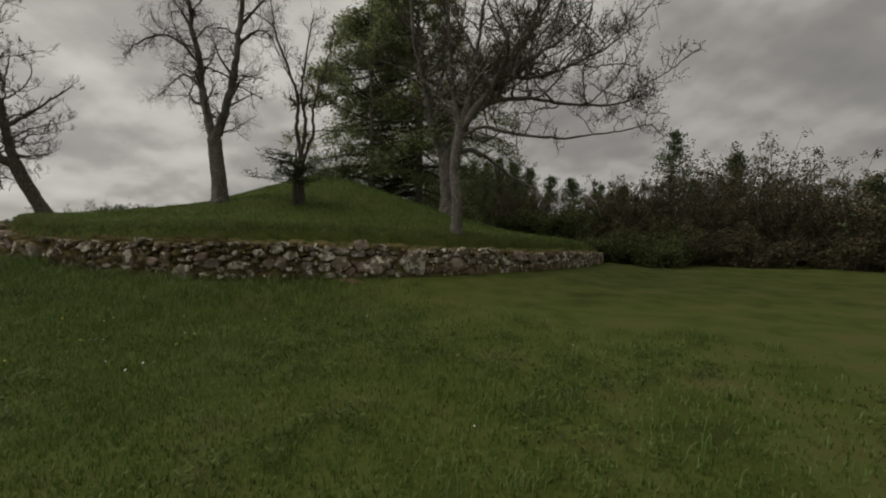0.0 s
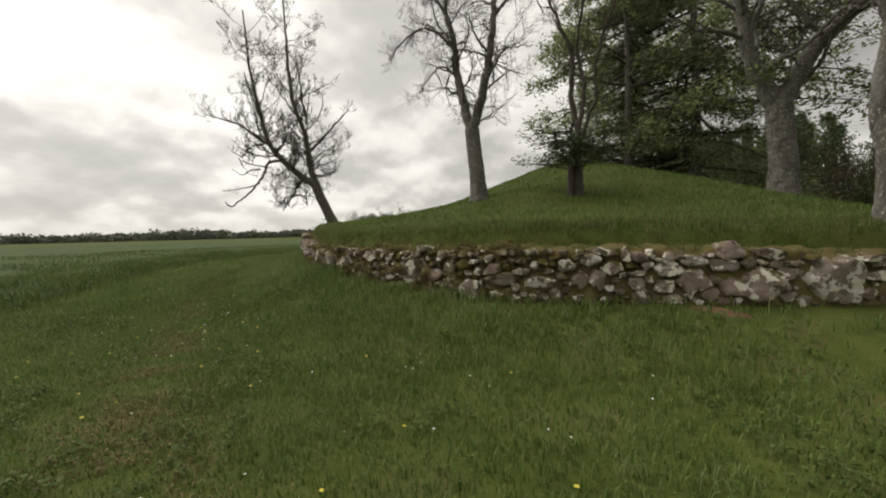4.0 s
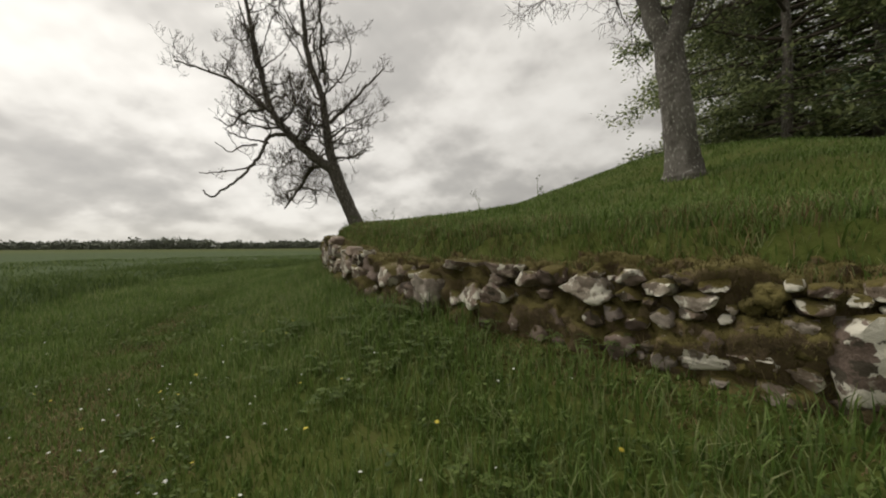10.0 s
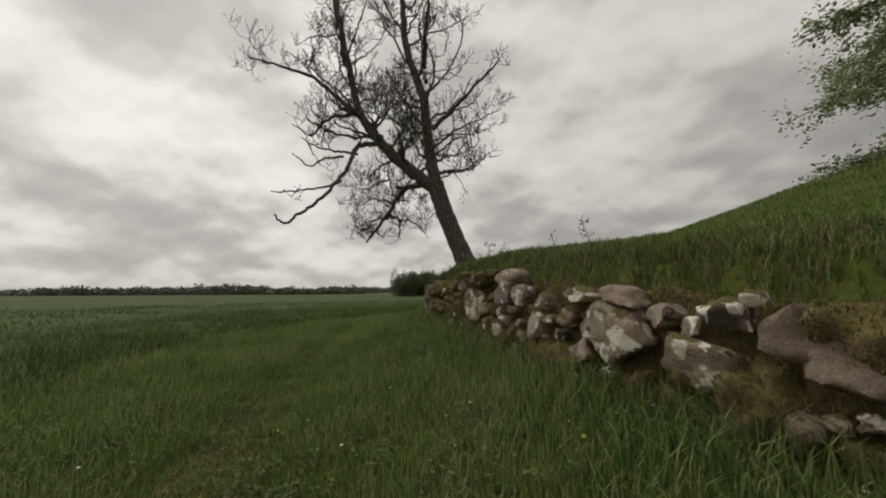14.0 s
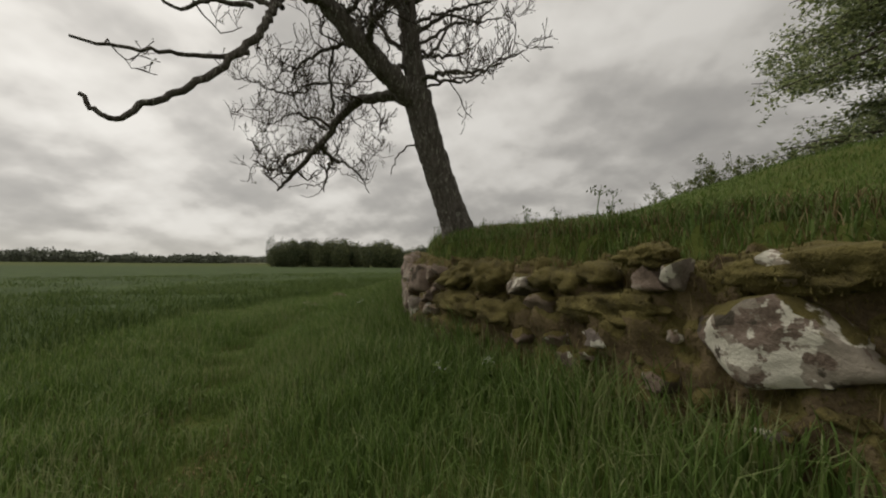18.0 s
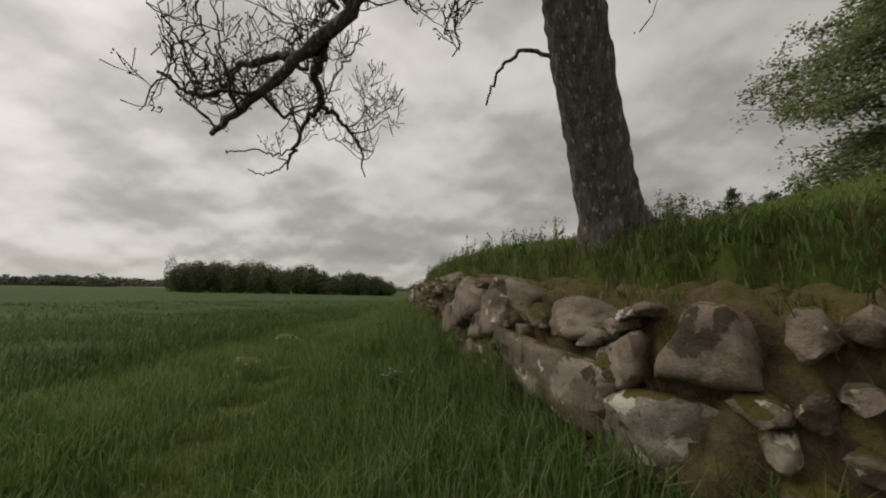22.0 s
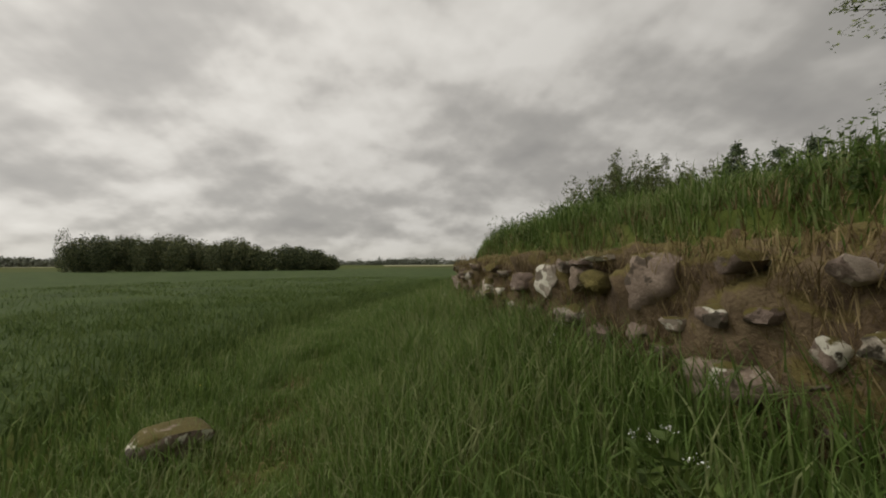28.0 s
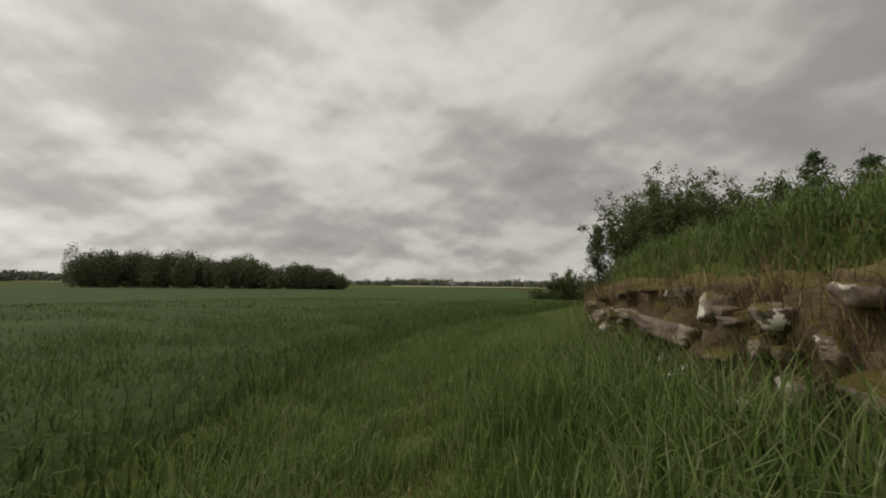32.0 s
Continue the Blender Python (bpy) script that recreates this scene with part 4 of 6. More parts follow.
def build_tree(name, label, seed, trunk, r0, r1, limbs, bark, twig_len, twig_count, levels=3, lift=0.10, buds=None, leaves=None, wander=0.22, flare=1.35, rough=0.10, twig_start=0.25, rmax=0.035, auto=None, rtip=0.004, side_r=0.30):
    """trunk: points; limbs: list of (points, r at start, r at end, share of twigs)."""
    rg = np.random.RandomState(seed)
    base = trunk[0]
    root = empty(name, *base, label, "tree")
    tl = limb_line([(base[0], base[1], base[2] - 0.25)] + list(trunk[0:]), 22)
    rr = np.linspace(r0, r1, len(tl))
    hgt = tl[:, 2] - base[2]
    rr = rr * (1 + (flare - 1) * np.exp(-np.clip(hgt, 0, 9) / 0.22))
    tb = Tubes()
    tb.add(tl, rr, 44, rough * 0.5, seed)
    tb.mesh("trunk", bark, root)
    tw, tips = Tubes(), []
    limbs = list(limbs)
    for count, length, stems, rise, share in auto or ():
        for q in range(count):
            pts, ra, rb, _ = limbs[stems[q % len(stems)]]
            line = limb_line(pts, 6)
            g = 0.08 + 0.88 * (q + rg.rand()) / count
            c = min(len(line) - 2, int(g * (len(line) - 1)))
            a = q * 2.4 + rg.normal(0, 0.3)
            ln = length * rg.uniform(0.7, 1.2) * (1.2 - 0.65 * g) * (0.55 + 0.9 * g)
            side, _ = shoot(rg, line[c], np.array((math.cos(a), math.sin(a), rise)), ln, 5, 0.24, 0.12 if rise > 0.2 else 0.04)
            limbs.append((side, min(0.14 * side_r, ra * side_r * (1.15 - g)), 0.034 * side_r, share))
    for k, (pts, ra, rb, share) in enumerate(limbs):
        line = limb_line(pts, 7)
        line[1:] += rg.normal(0, 0.016, (len(line) - 1, 3))
        rl = np.linspace(ra, rb, len(line))
        lb = Tubes()
        lb.add(line, rl, 9, rough, seed + k)
        lb.mesh("limb", bark, root)
        twiggery(rg, line, rl, tw, tips, levels, twig_len, int(twig_count * share), lift, wander=wander, start=twig_start, rmax=rmax, rtip=rtip)
    tw.mesh("crown", M_TWIG, root, "fine dark bare twigs")
    if buds and tips:
        V, F = leaf_quads(rg, tips, *buds)
        mesh_np("bud_growth", V, F, M_BUD, False, root, "small opening brownish-green buds")
    if leaves and tips:
        mat, *args = leaves
        V, F = leaf_quads(rg, tips, *args)
        mesh_np("foliage", V, F, mat, False, root)
    child_fix(root)
    return root


# leaning bare tree at the wall's corner
build_tree("leaning_tree", "leaning bare ash tree with knobbly limbs on the wall top", 11,
           [(-18.17, 16.97, ground_at(-18.17, 16.97)), (-18.40, 16.68, 2.8), (-18.60, 16.40, 3.6), (-18.72, 16.19, 4.30)], 0.255, 0.225,
           [([(-18.71, 16.20, 4.15), (-18.77, 16.08, 4.90), (-18.83, 15.97, 5.80), (-18.89, 15.85, 6.75), (-19.18, 15.50, 8.10), (-19.20, 15.30, 9.50), (-19.30, 15.30, 11.50), (-19.40, 15.30, 13.20)], 0.19, 0.03, 0.6),
            ([(-18.71, 16.19, 4.10), (-19.07, 15.74, 4.50), (-19.49, 15.32, 5.00), (-19.94, 14.93, 5.67), (-20.17, 14.67, 6.23), (-20.40, 14.55, 7.23), (-20.80, 14.40, 9.20), (-21.00, 14.30, 11.00), (-21.20, 14.30, 12.80)], 0.19, 0.03, 0.6),
            ([(-19.56, 15.20, 5.20), (-19.83, 14.84, 5.24), (-20.06, 14.54, 5.11), (-20.08, 14.36, 4.72), (-20.17, 14.18, 4.24), (-20.46, 13.69, 3.56), (-20.69, 13.34, 3.20), (-20.87, 13.06, 2.93), (-21.02, 12.86, 3.14)], 0.075, 0.022, 0.10),
            ([(-20.16, 14.14, 4.10), (-20.40, 13.80, 3.92), (-20.70, 13.32, 3.76), (-21.05, 12.80, 3.68)], 0.035, 0.014, 0.12),
            ([(-18.70, 16.22, 4.12), (-19.28, 16.28, 4.36), (-20.06, 16.36, 4.30), (-20.73, 16.47, 3.78), (-21.42, 16.55, 3.25), (-21.91, 16.62, 2.93)], 0.115, 0.024, 0.8),
            ([(-20.79, 16.53, 3.72), (-21.20, 17.21, 3.80), (-21.42, 17.84, 3.80), (-21.76, 18.11, 3.77), (-22.13, 18.52, 3.52), (-22.45, 18.89, 3.36)], 0.055, 0.014, 0.5),
            ([(-21.42, 17.84, 3.80), (-21.37, 18.21, 3.86), (-21.26, 18.51, 3.72), (-21.16, 18.67, 3.58), (-21.31, 19.21, 3.35)], 0.035, 0.010, 0.5),
            ([(-20.87, 16.55, 3.65), (-21.24, 16.63, 3.67), (-21.70, 16.68, 3.63), (-22.02, 16.81, 3.44), (-22.33, 16.76, 3.44), (-22.52, 16.64, 3.61)], 0.045, 0.014, 0.7),
            ([(-20.25, 14.25, 4.80), (-20.58, 13.90, 4.71), (-20.82, 13.67, 4.51), (-20.93, 13.22, 4.74)], 0.035, 0.012, 0.2),
            ([(-20.13, 14.69, 6.18), (-20.80, 14.07, 5.86), (-21.06, 13.86, 5.46), (-21.32, 13.44, 5.69)], 0.05, 0.014, 0.4),
            ([(-18.78, 16.06, 5.39), (-18.30, 16.25, 5.61), (-17.80, 16.60, 5.60), (-17.45, 16.90, 5.80)], 0.03, 0.010, 0.35),
            ([(-18.66, 16.23, 4.36), (-18.20, 16.45, 4.58), (-17.85, 16.70, 4.70), (-17.60, 16.80, 5.00)], 0.025, 0.010, 0.35),
            ([(-20.23, 14.87, 6.20), (-21.02, 15.00, 6.60), (-21.91, 15.34, 7.20), (-22.40, 15.62, 8.00)], 0.07, 0.02, 0.55),
            ([(-19.95, 15.13, 5.80), (-20.33, 14.33, 6.30), (-20.81, 13.67, 6.90), (-21.51, 13.03, 7.20), (-22.10, 12.61, 7.40)], 0.07, 0.02, 0.5),
            ([(-18.72, 16.05, 5.80), (-18.15, 16.45, 6.50), (-17.63, 16.94, 7.30), (-17.21, 17.37, 8.00)], 0.07, 0.02, 0.5),
            ([(-18.71, 16.09, 5.00), (-18.17, 16.27, 5.40), (-17.80, 16.60, 5.60), (-17.55, 16.90, 6.00)], 0.03, 0.012, 0.3),
            ([(-18.84, 15.95, 7.20), (-19.32, 16.42, 7.90), (-19.81, 16.96, 8.60), (-20.01, 17.24, 9.40)], 0.06, 0.02, 0.5),
            ([(-18.88, 15.91, 7.60), (-18.32, 15.31, 8.30), (-17.91, 14.86, 9.10), (-17.81, 14.64, 9.80)], 0.06, 0.02, 0.5),
            ([(-18.52, 16.52, 3.30), (-18.95, 16.55, 3.55), (-19.20, 16.50, 3.35), (-19.30, 16.48, 3.05)], 0.022, 0.008, 0.07),
            ([(-18.72, 16.16, 4.60), (-18.25, 16.55, 4.60), (-17.95, 16.90, 4.75), (-17.70, 17.20, 5.10)], 0.03, 0.012, 0.4),
            ([(-19.75, 15.22, 5.55), (-20.30, 14.70, 5.50), (-20.80, 14.20, 5.60), (-21.20, 13.80, 5.90)], 0.05, 0.015, 0.7),
            ([(-19.95, 14.45, 4.85), (-20.40, 14.30, 5.00), (-20.90, 14.00, 5.10), (-21.30, 13.70, 5.40)], 0.04, 0.012, 0.6),
            ([(-20.62, 14.53, 7.60), (-20.21, 13.96, 8.30), (-20.11, 13.53, 9.20)], 0.05, 0.02, 0.4),
            ([(-20.40, 16.33, 4.20), (-20.25, 15.95, 4.70), (-20.05, 15.75, 4.97), (-19.99, 15.50, 5.15)], 0.028, 0.010, 0.6),
            ([(-20.33, 16.04, 4.64), (-20.65, 15.85, 4.56), (-20.87, 15.78, 4.40), (-21.05, 15.57, 4.37), (-21.18, 15.32, 4.40), (-21.34, 14.96, 4.39)], 0.026, 0.008, 0.8),
            ([(-19.30, 15.62, 4.78), (-19.78, 15.69, 5.02), (-20.22, 15.59, 4.91), (-20.58, 15.55, 4.68), (-20.75, 15.57, 4.46)], 0.045, 0.012, 0.8),
            ([(-20.62, 16.42, 3.95), (-20.89, 16.10, 4.15), (-21.08, 15.88, 4.08), (-21.30, 15.76, 3.87)], 0.024, 0.008, 0.6),
            ([(-20.06, 16.36, 4.30), (-20.10, 16.42, 4.12), (-19.94, 16.55, 3.97)], 0.020, 0.007, 0.4),
            ([(-19.70, 16.32, 4.36), (-19.61, 16.48, 4.20), (-19.55, 16.60, 4.02)], 0.020, 0.007, 0.4),
            ([(-22.13, 18.52, 3.52), (-22.38, 18.42, 3.41), (-22.50, 18.33, 3.44), (-22.80, 18.12, 3.37), (-22.87, 18.08, 3.32)], 0.013, 0.008, 0.0),
            ([(-22.32, 18.70, 3.42), (-22.41, 18.55, 3.22), (-22.55, 18.45, 3.13), (-22.69, 18.32, 3.18)], 0.012, 0.007, 0.0),
            ([(-21.18, 18.66, 3.62), (-21.42, 18.58, 3.67), (-21.62, 18.52, 3.68), (-21.66, 18.42, 3.78)], 0.010, 0.006, 0.0),
            ([(-21.18, 18.66, 3.60), (-21.06, 18.71, 3.55), (-20.98, 18.70, 3.56)], 0.010, 0.006, 0.0)],
           M_BARK, 0.92, 11, 3, 0.15, auto=[(58, 2.5, (0, 1), 0.5, 0.62), (14, 1.2, (4, 5, 6, 7), 0.5, 0.4), (10, 1.5, (12, 13), 0.4, 0.5)], buds=(0.018, 0.02, 1), wander=0.42, rough=0.06, rtip=0.0065)

# forked bare tree on the mound's slope
build_tree("forked_tree", "bare ash tree with a wide fork on the mound slope", 21,
           [(-8.05, 13.5, ground_at(-8.05, 13.5)), (-8.12, 13.5, 3.3), (-8.2, 13.5, 4.0), (-8.26, 13.5, 4.62)], 0.25, 0.22,
           [([(-8.26, 13.5, 4.5), (-8.55, 13.6, 5.4), (-8.85, 13.78, 6.4), (-9.0, 13.85, 7.6), (-9.35, 13.9, 9.0), (-9.5, 14.0, 11.5), (-9.7, 14.0, 13.0)], 0.17, 0.03, 1.0),
            ([(-8.26, 13.5, 4.5), (-8.0, 13.6, 5.4), (-7.78, 13.8, 6.6), (-7.6, 13.85, 8.0), (-7.45, 13.9, 9.6), (-7.3, 14.0, 11.5), (-7.4, 14.0, 13.0)], 0.17, 0.03, 1.0),
            ([(-9.0, 13.85, 7.4), (-9.6, 13.7, 8.1), (-10.2, 13.6, 8.3), (-10.9, 13.5, 8.0), (-11.3, 13.4, 7.5)], 0.06, 0.015, 0.8),
            ([(-8.9, 13.8, 6.5), (-9.5, 13.9, 7.0), (-10.0, 14.0, 6.9), (-10.6, 14.1, 6.4)], 0.045, 0.015, 0.6),
            ([(-7.7, 13.8, 6.9), (-8.1, 13.6, 7.5), (-8.3, 13.5, 8.2)], 0.05, 0.015, 0.5),
            ([(-7.6, 13.85, 8.0), (-7.0, 13.8, 8.5), (-6.4, 13.7, 8.4), (-6.0, 13.7, 7.6)], 0.05, 0.015, 0.7),
            ([(-7.5, 13.9, 8.8), (-6.9, 14.2, 9.8), (-6.3, 14.4, 10.6)], 0.06, 0.015, 0.7),
            ([(-9.2, 13.9, 8.5), (-9.9, 14.2, 9.5), (-10.6, 14.4, 10.3)], 0.06, 0.015, 0.7)],
           M_BARK_GREY, 1.1, 14, 3, -0.03, wander=0.32, rough=0.05, auto=[(22, 2.3, (0, 1), 0.45, 0.6)])

# slender many-stemmed tree with an evergreen skirt
build_tree("slender_tree", "slender many-stemmed tree on the mound with thin bare stems", 31,
           [(-4.95, 13.0, ground_at(-4.95, 13.0)), (-4.97, 13.0, 3.3), (-4.95, 13.0, 4.0)], 0.115, 0.09,
           [([(-4.95, 13.0, 3.9), (-5.15, 13.1, 5.0), (-5.1, 13.1, 5.9), (-5.5, 13.2, 7.0), (-6.0, 13.3, 8.4), (-6.1, 13.3, 9.6)], 0.075, 0.015, 0.9),
            ([(-4.95, 13.0, 3.9), (-4.8, 13.0, 5.0), (-4.95, 13.05, 6.0), (-4.8, 13.1, 7.4), (-4.6, 13.2, 8.8)], 0.07, 0.015, 0.9),
            ([(-4.97, 13.0, 3.5), (-4.55, 12.9, 4.6), (-4.5, 12.9, 5.6), (-4.1, 12.9, 6.8), (-3.8, 12.9, 8.0)], 0.06, 0.015, 0.9)],
           M_BARK_DARK, 1.1, 12, 3, 0.08)


def leafy_clumps(rg, root_items, size, jitter, per, flat, mat, name, parent):
    V, F = leaf_quads(rg, root_items, size, jitter, per, flat)
    return mesh_np(name, V, F, mat, False, parent)


def build_skirt():
    rg = np.random.RandomState(41)
    z0 = ground_at(-5.3, 12.75)
    root = empty("evergreen_shrub", -5.15, 12.85, z0, "dark evergreen shrub with tiered flat sprays on the mound", "shrub")
    tb, pts = Tubes(), []
    tb.add([(-5.15, 12.85, z0 - 0.1), (-5.12, 12.9, z0 + 0.8), (-5.1, 12.95, z0 + 1.9)], [0.10, 0.08, 0.03], 8)
    for k in range(46):
        a, h = rg.uniform(0, 6.28), rg.uniform(0.7, 1.7)
        ln = rg.uniform(0.6, 1.75) * (1.25 - 0.3 * h)
        p0 = np.array((-5.12, 12.9, z0 + h))
        d = np.array((math.cos(a), math.sin(a), 0.12))
        line = np.array([p0 + d * ln * f + np.array((0, 0, -0.12 * f * f)) for f in (0, 0.35, 0.7, 1.0)])
        tb.add(line, [0.02, 0.015, 0.01, 0.005], 4)
        for f in np.linspace(0.3, 1, 7):
            pts.append(p0 + d * ln * f + rg.normal(0, 0.03, 3))
    tb.mesh("stem", M_TWIG, root)
    leafy_clumps(rg, pts, 0.06, 0.07, 9, 0.75, M_CONIFER, "foliage", root)
    child_fix(root)


build_skirt()


def build_leafy(name, label, x, y, seed, height, crown_r, crown_lo, trunk_r, mat, tiers, size, per, bark=M_BARK, lopsided=(0.0, 0.0)):
    """A leafy tree: trunk, spreading limbs in tiers, and sprays of leaves along them with gaps between."""
    rg = np.random.RandomState(seed)
    z0 = ground_at(x, y)
    root = empty(name, x, y, z0, label, "tree")
    tr = Tubes()
    top = np.array((x + rg.normal(0, 0.3), y + rg.normal(0, 0.3), z0 + height * 0.92))
    tl = np.array([(x, y, z0 - 0.2), (x + 0.05, y, z0 + height * 0.3), (x - 0.05, y + 0.1, z0 + height * 0.6), top])
    tl = catmull(tl, 6)
    tr.add(tl, np.linspace(trunk_r, 0.04, len(tl)), 12, 0.1, seed)
    tr.mesh("trunk", bark, root)
    lim, centres = Tubes(), []
    for k in range(tiers):
        h = crown_lo + (height - crown_lo) * (k + rg.rand()) / tiers
        f = (h - crown_lo) / (height - crown_lo)
        reach = crown_r * (0.72 + 0.5 * math.sin(min(1, f * 1.25) * math.pi * 0.75)) * (1 - 0.75 * max(0, f - 0.45) / 0.55)
        a = rg.uniform(0, 2 * math.pi)
        if (lopsided[0] or lopsided[1]) and rg.rand() < 0.48:
            a = math.atan2(lopsided[1], lopsided[0]) + rg.normal(0, 0.6)
        reach *= rg.uniform(0.62, 1.12)
        reach += max(0.0, math.cos(a) * lopsided[0] + math.sin(a) * lopsided[1]) * (1 - 0.5 * f)
        p0 = np.array([np.interp(z0 + h * 0.82, tl[:, 2], tl[:, j]) for j in (0, 1)] + [z0 + h * 0.82])
        d = np.array((math.cos(a), math.sin(a), 0.28 - 0.25 * (1 - f)))
        line = [p0]
        for q in range(6):
            d = unit(d + rg.normal(0, 0.10, 3) + np.array((0, 0, -0.05)))
            line.append(line[-1] + d * reach / 6)
        line = np.array(line)
        lim.add(line, np.linspace(0.09 * (1 - 0.6 * f), 0.012, 7), 5)
        for q in range(26):
            g = 0.25 + 0.75 * rg.rand()
            i = min(5, int(g * 6))
            p = line[i] + (line[i + 1] - line[i]) * (g * 6 - i)
            side = np.cross(d, (0, 0, 1)) * rg.normal(0, 0.20 * reach * (1.1 - g * 0.6)) + d * rg.uniform(0.1, 0.5)
            lim.add([p, p + side], [0.012, 0.004], 3)
            for u in (0.35, 0.7, 1.0):
                centres.append(p + side * u + np.array((0, 0, rg.normal(0, 0.10) - 0.14 * np.linalg.norm(side))))
    lim.mesh("branchwork", M_TWIG, root)
    leafy_clumps(rg, centres, size, size * 1.9, per, 0.5, mat, "foliage", root)
    child_fix(root)
    return root


build_leafy("beech_tree", "dense dark-leaved beech tree standing behind the mound top", -1.9, 24.0, 51, 16.5, 6.6, 1.4, 0.26, M_LEAF_DARK, 120, 0.092, 10, lopsided=(-1.2, 2.2))
build_leafy("beech_tree", "dense dark-leaved beech tree standing behind the mound top", -4.6, 22.6, 52, 13.5, 4.4, 1.0, 0.18, M_LEAF_DARK, 62, 0.088, 9, lopsided=(-0.6, 2.6))

D0 = ground_at(0.0, 17.8)
build_tree("old_oak", "old spreading oak with a stout pale trunk, barely in leaf", 61,
           [(0.0, 17.8, D0), (0.02, 17.8, D0 + 1.0), (-0.05, 17.8, D0 + 2.0), (-0.1, 17.8, D0 + 2.9)], 0.36, 0.33,
           [([(-0.1, 17.8, D0 + 2.6), (-0.8, 17.6, D0 + 4.2), (-1.1, 17.5, D0 + 6.0), (-1.6, 17.4, D0 + 8.0), (-1.8, 17.4, D0 + 11.0)], 0.27, 0.040, 1.0),
            ([(-0.1, 17.8, D0 + 2.6), (0.6, 17.8, D0 + 4.0), (1.6, 17.8, D0 + 5.2), (2.6, 17.9, D0 + 6.6), (3.8, 18.2, D0 + 8.8), (4.6, 18.4, D0 + 11.0)], 0.27, 0.040, 1.0),
            ([(1.0, 17.8, D0 + 4.5), (2.2, 17.3, D0 + 5.4), (3.4, 16.9, D0 + 6.6), (4.8, 16.6, D0 + 7.4), (6.0, 16.4, D0 + 8.6)], 0.11, 0.024, 1.2),
            ([(1.6, 17.8, D0 + 5.3), (3.0, 18.2, D0 + 6.4), (4.4, 18.5, D0 + 7.8), (5.6, 18.8, D0 + 9.4)], 0.10, 0.024, 1.2),
            ([(2.6, 17.9, D0 + 6.6), (3.6, 17.6, D0 + 8.6), (4.4, 17.4, D0 + 10.4), (4.8, 17.3, D0 + 12.0)], 0.09, 0.024, 1.0),
            ([(-0.9, 17.6, D0 + 4.6), (-0.3, 17.9, D0 + 6.4), (0.5, 18.2, D0 + 8.4), (0.8, 18.4, D0 + 11.0)], 0.088, 0.024, 1.1),
            ([(-1.0, 17.5, D0 + 5.6), (-2.2, 17.2, D0 + 6.4), (-3.4, 17.0, D0 + 6.8)], 0.061, 0.016, 0.6)],
           M_BARK_GREY, 1.5, 10, 3, 0.05, buds=(0.022, 0.05, 1), wander=0.40, auto=[(54, 3.6, (1, 2, 3, 1, 4, 0), 0.4, 0.5)], rtip=0.009, side_r=0.55)

build_tree("oak", "leaning oak trunk with lichened bark at the mound edge", 71,
           [(0.33, 12.3, ground_at(0.33, 12.3)), (0.35, 12.3, 2.4), (0.26, 12.35, 3.4), (0.43, 12.4, 4.75)], 0.165, 0.155,
           [([(0.42, 12.4, 4.6), (0.95, 12.4, 5.4), (1.47, 12.5, 6.1), (2.0, 12.6, 7.1), (2.9, 12.7, 8.25), (3.55, 12.8, 9.6), (3.9, 12.9, 11.0)], 0.14, 0.024, 1.0),
            ([(0.45, 12.4, 4.7), (0.93, 12.5, 5.36), (2.37, 12.7, 5.80), (3.8, 12.9, 5.70), (5.6, 13.0, 5.70), (7.0, 13.1, 6.30)], 0.10, 0.018, 1.3),
            ([(1.65, 12.5, 6.45), (2.6, 12.7, 6.45), (3.5, 12.9, 6.70), (5.1, 13.1, 7.50), (6.3, 13.3, 8.40)], 0.08, 0.018, 1.3),
            ([(0.43, 12.4, 4.4), (1.1, 12.2, 4.7), (2.0, 12.0, 4.46), (3.4, 11.9, 4.30), (4.9, 11.9, 4.46), (6.3, 12.0, 4.75)], 0.065, 0.016, 1.2),
            ([(0.43, 12.4, 4.7), (0.70, 12.5, 5.7), (0.84, 12.6, 6.6), (1.10, 12.7, 8.4), (1.3, 12.8, 10.4)], 0.12, 0.024, 0.9),
            ([(0.43, 12.4, 4.6), (0.25, 12.5, 5.6), (0.15, 12.6, 6.5), (0.0, 12.7, 8.3), (-0.2, 12.8, 10.2)], 0.12, 0.024, 0.9),
            ([(0.35, 12.35, 3.9), (0.75, 12.5, 4.05), (1.2, 12.6, 3.9), (1.65, 12.7, 3.62), (2.4, 12.9, 3.1), (3.1, 13.1, 2.9)], 0.085, 0.035, 0.5)],
           M_BARK_GREY, 1.2, 10, 3, 0.08, buds=(0.03, 0.05, 1), wander=0.34, auto=[(46, 2.8, (0, 1, 2, 1, 4, 2), 0.45, 0.5)], rtip=0.0075, side_r=0.55)

# ---------------------------------------------------------------- thicket and groups of trees behind
THICKET = [(9.5, 28.0, 5.9, 3.2), (12.2, 27.5, 6.6, 3.4), (14.8, 26.5, 7.2, 3.4), (17.8, 25.5, 7.8, 3.4), (20.5, 24.0, 7.4, 3.4), (23.0, 23.5, 7.6, 3.4), (25.5, 21.0, 7.8, 3.4),
           (28.4, 18.0, 8.2, 3.6), (30.0, 13.5, 7.6, 3.8), (31.5, 9.0, 8.0, 3.8), (32.0, 4.0, 8.0, 3.8), (5.5, 30.5, 5.2, 3.0), (10.8, 24.8, 2.6, 2.2), (13.8, 23.2, 2.8, 2.2),
           (17.0, 21.8, 3.0, 2.4), (20.8, 20.0, 3.0, 2.4), (24.2, 17.6, 3.2, 2.4), (27.0, 13.5, 3.4, 2.4), (28.5, 9.0, 3.6, 2.4)]


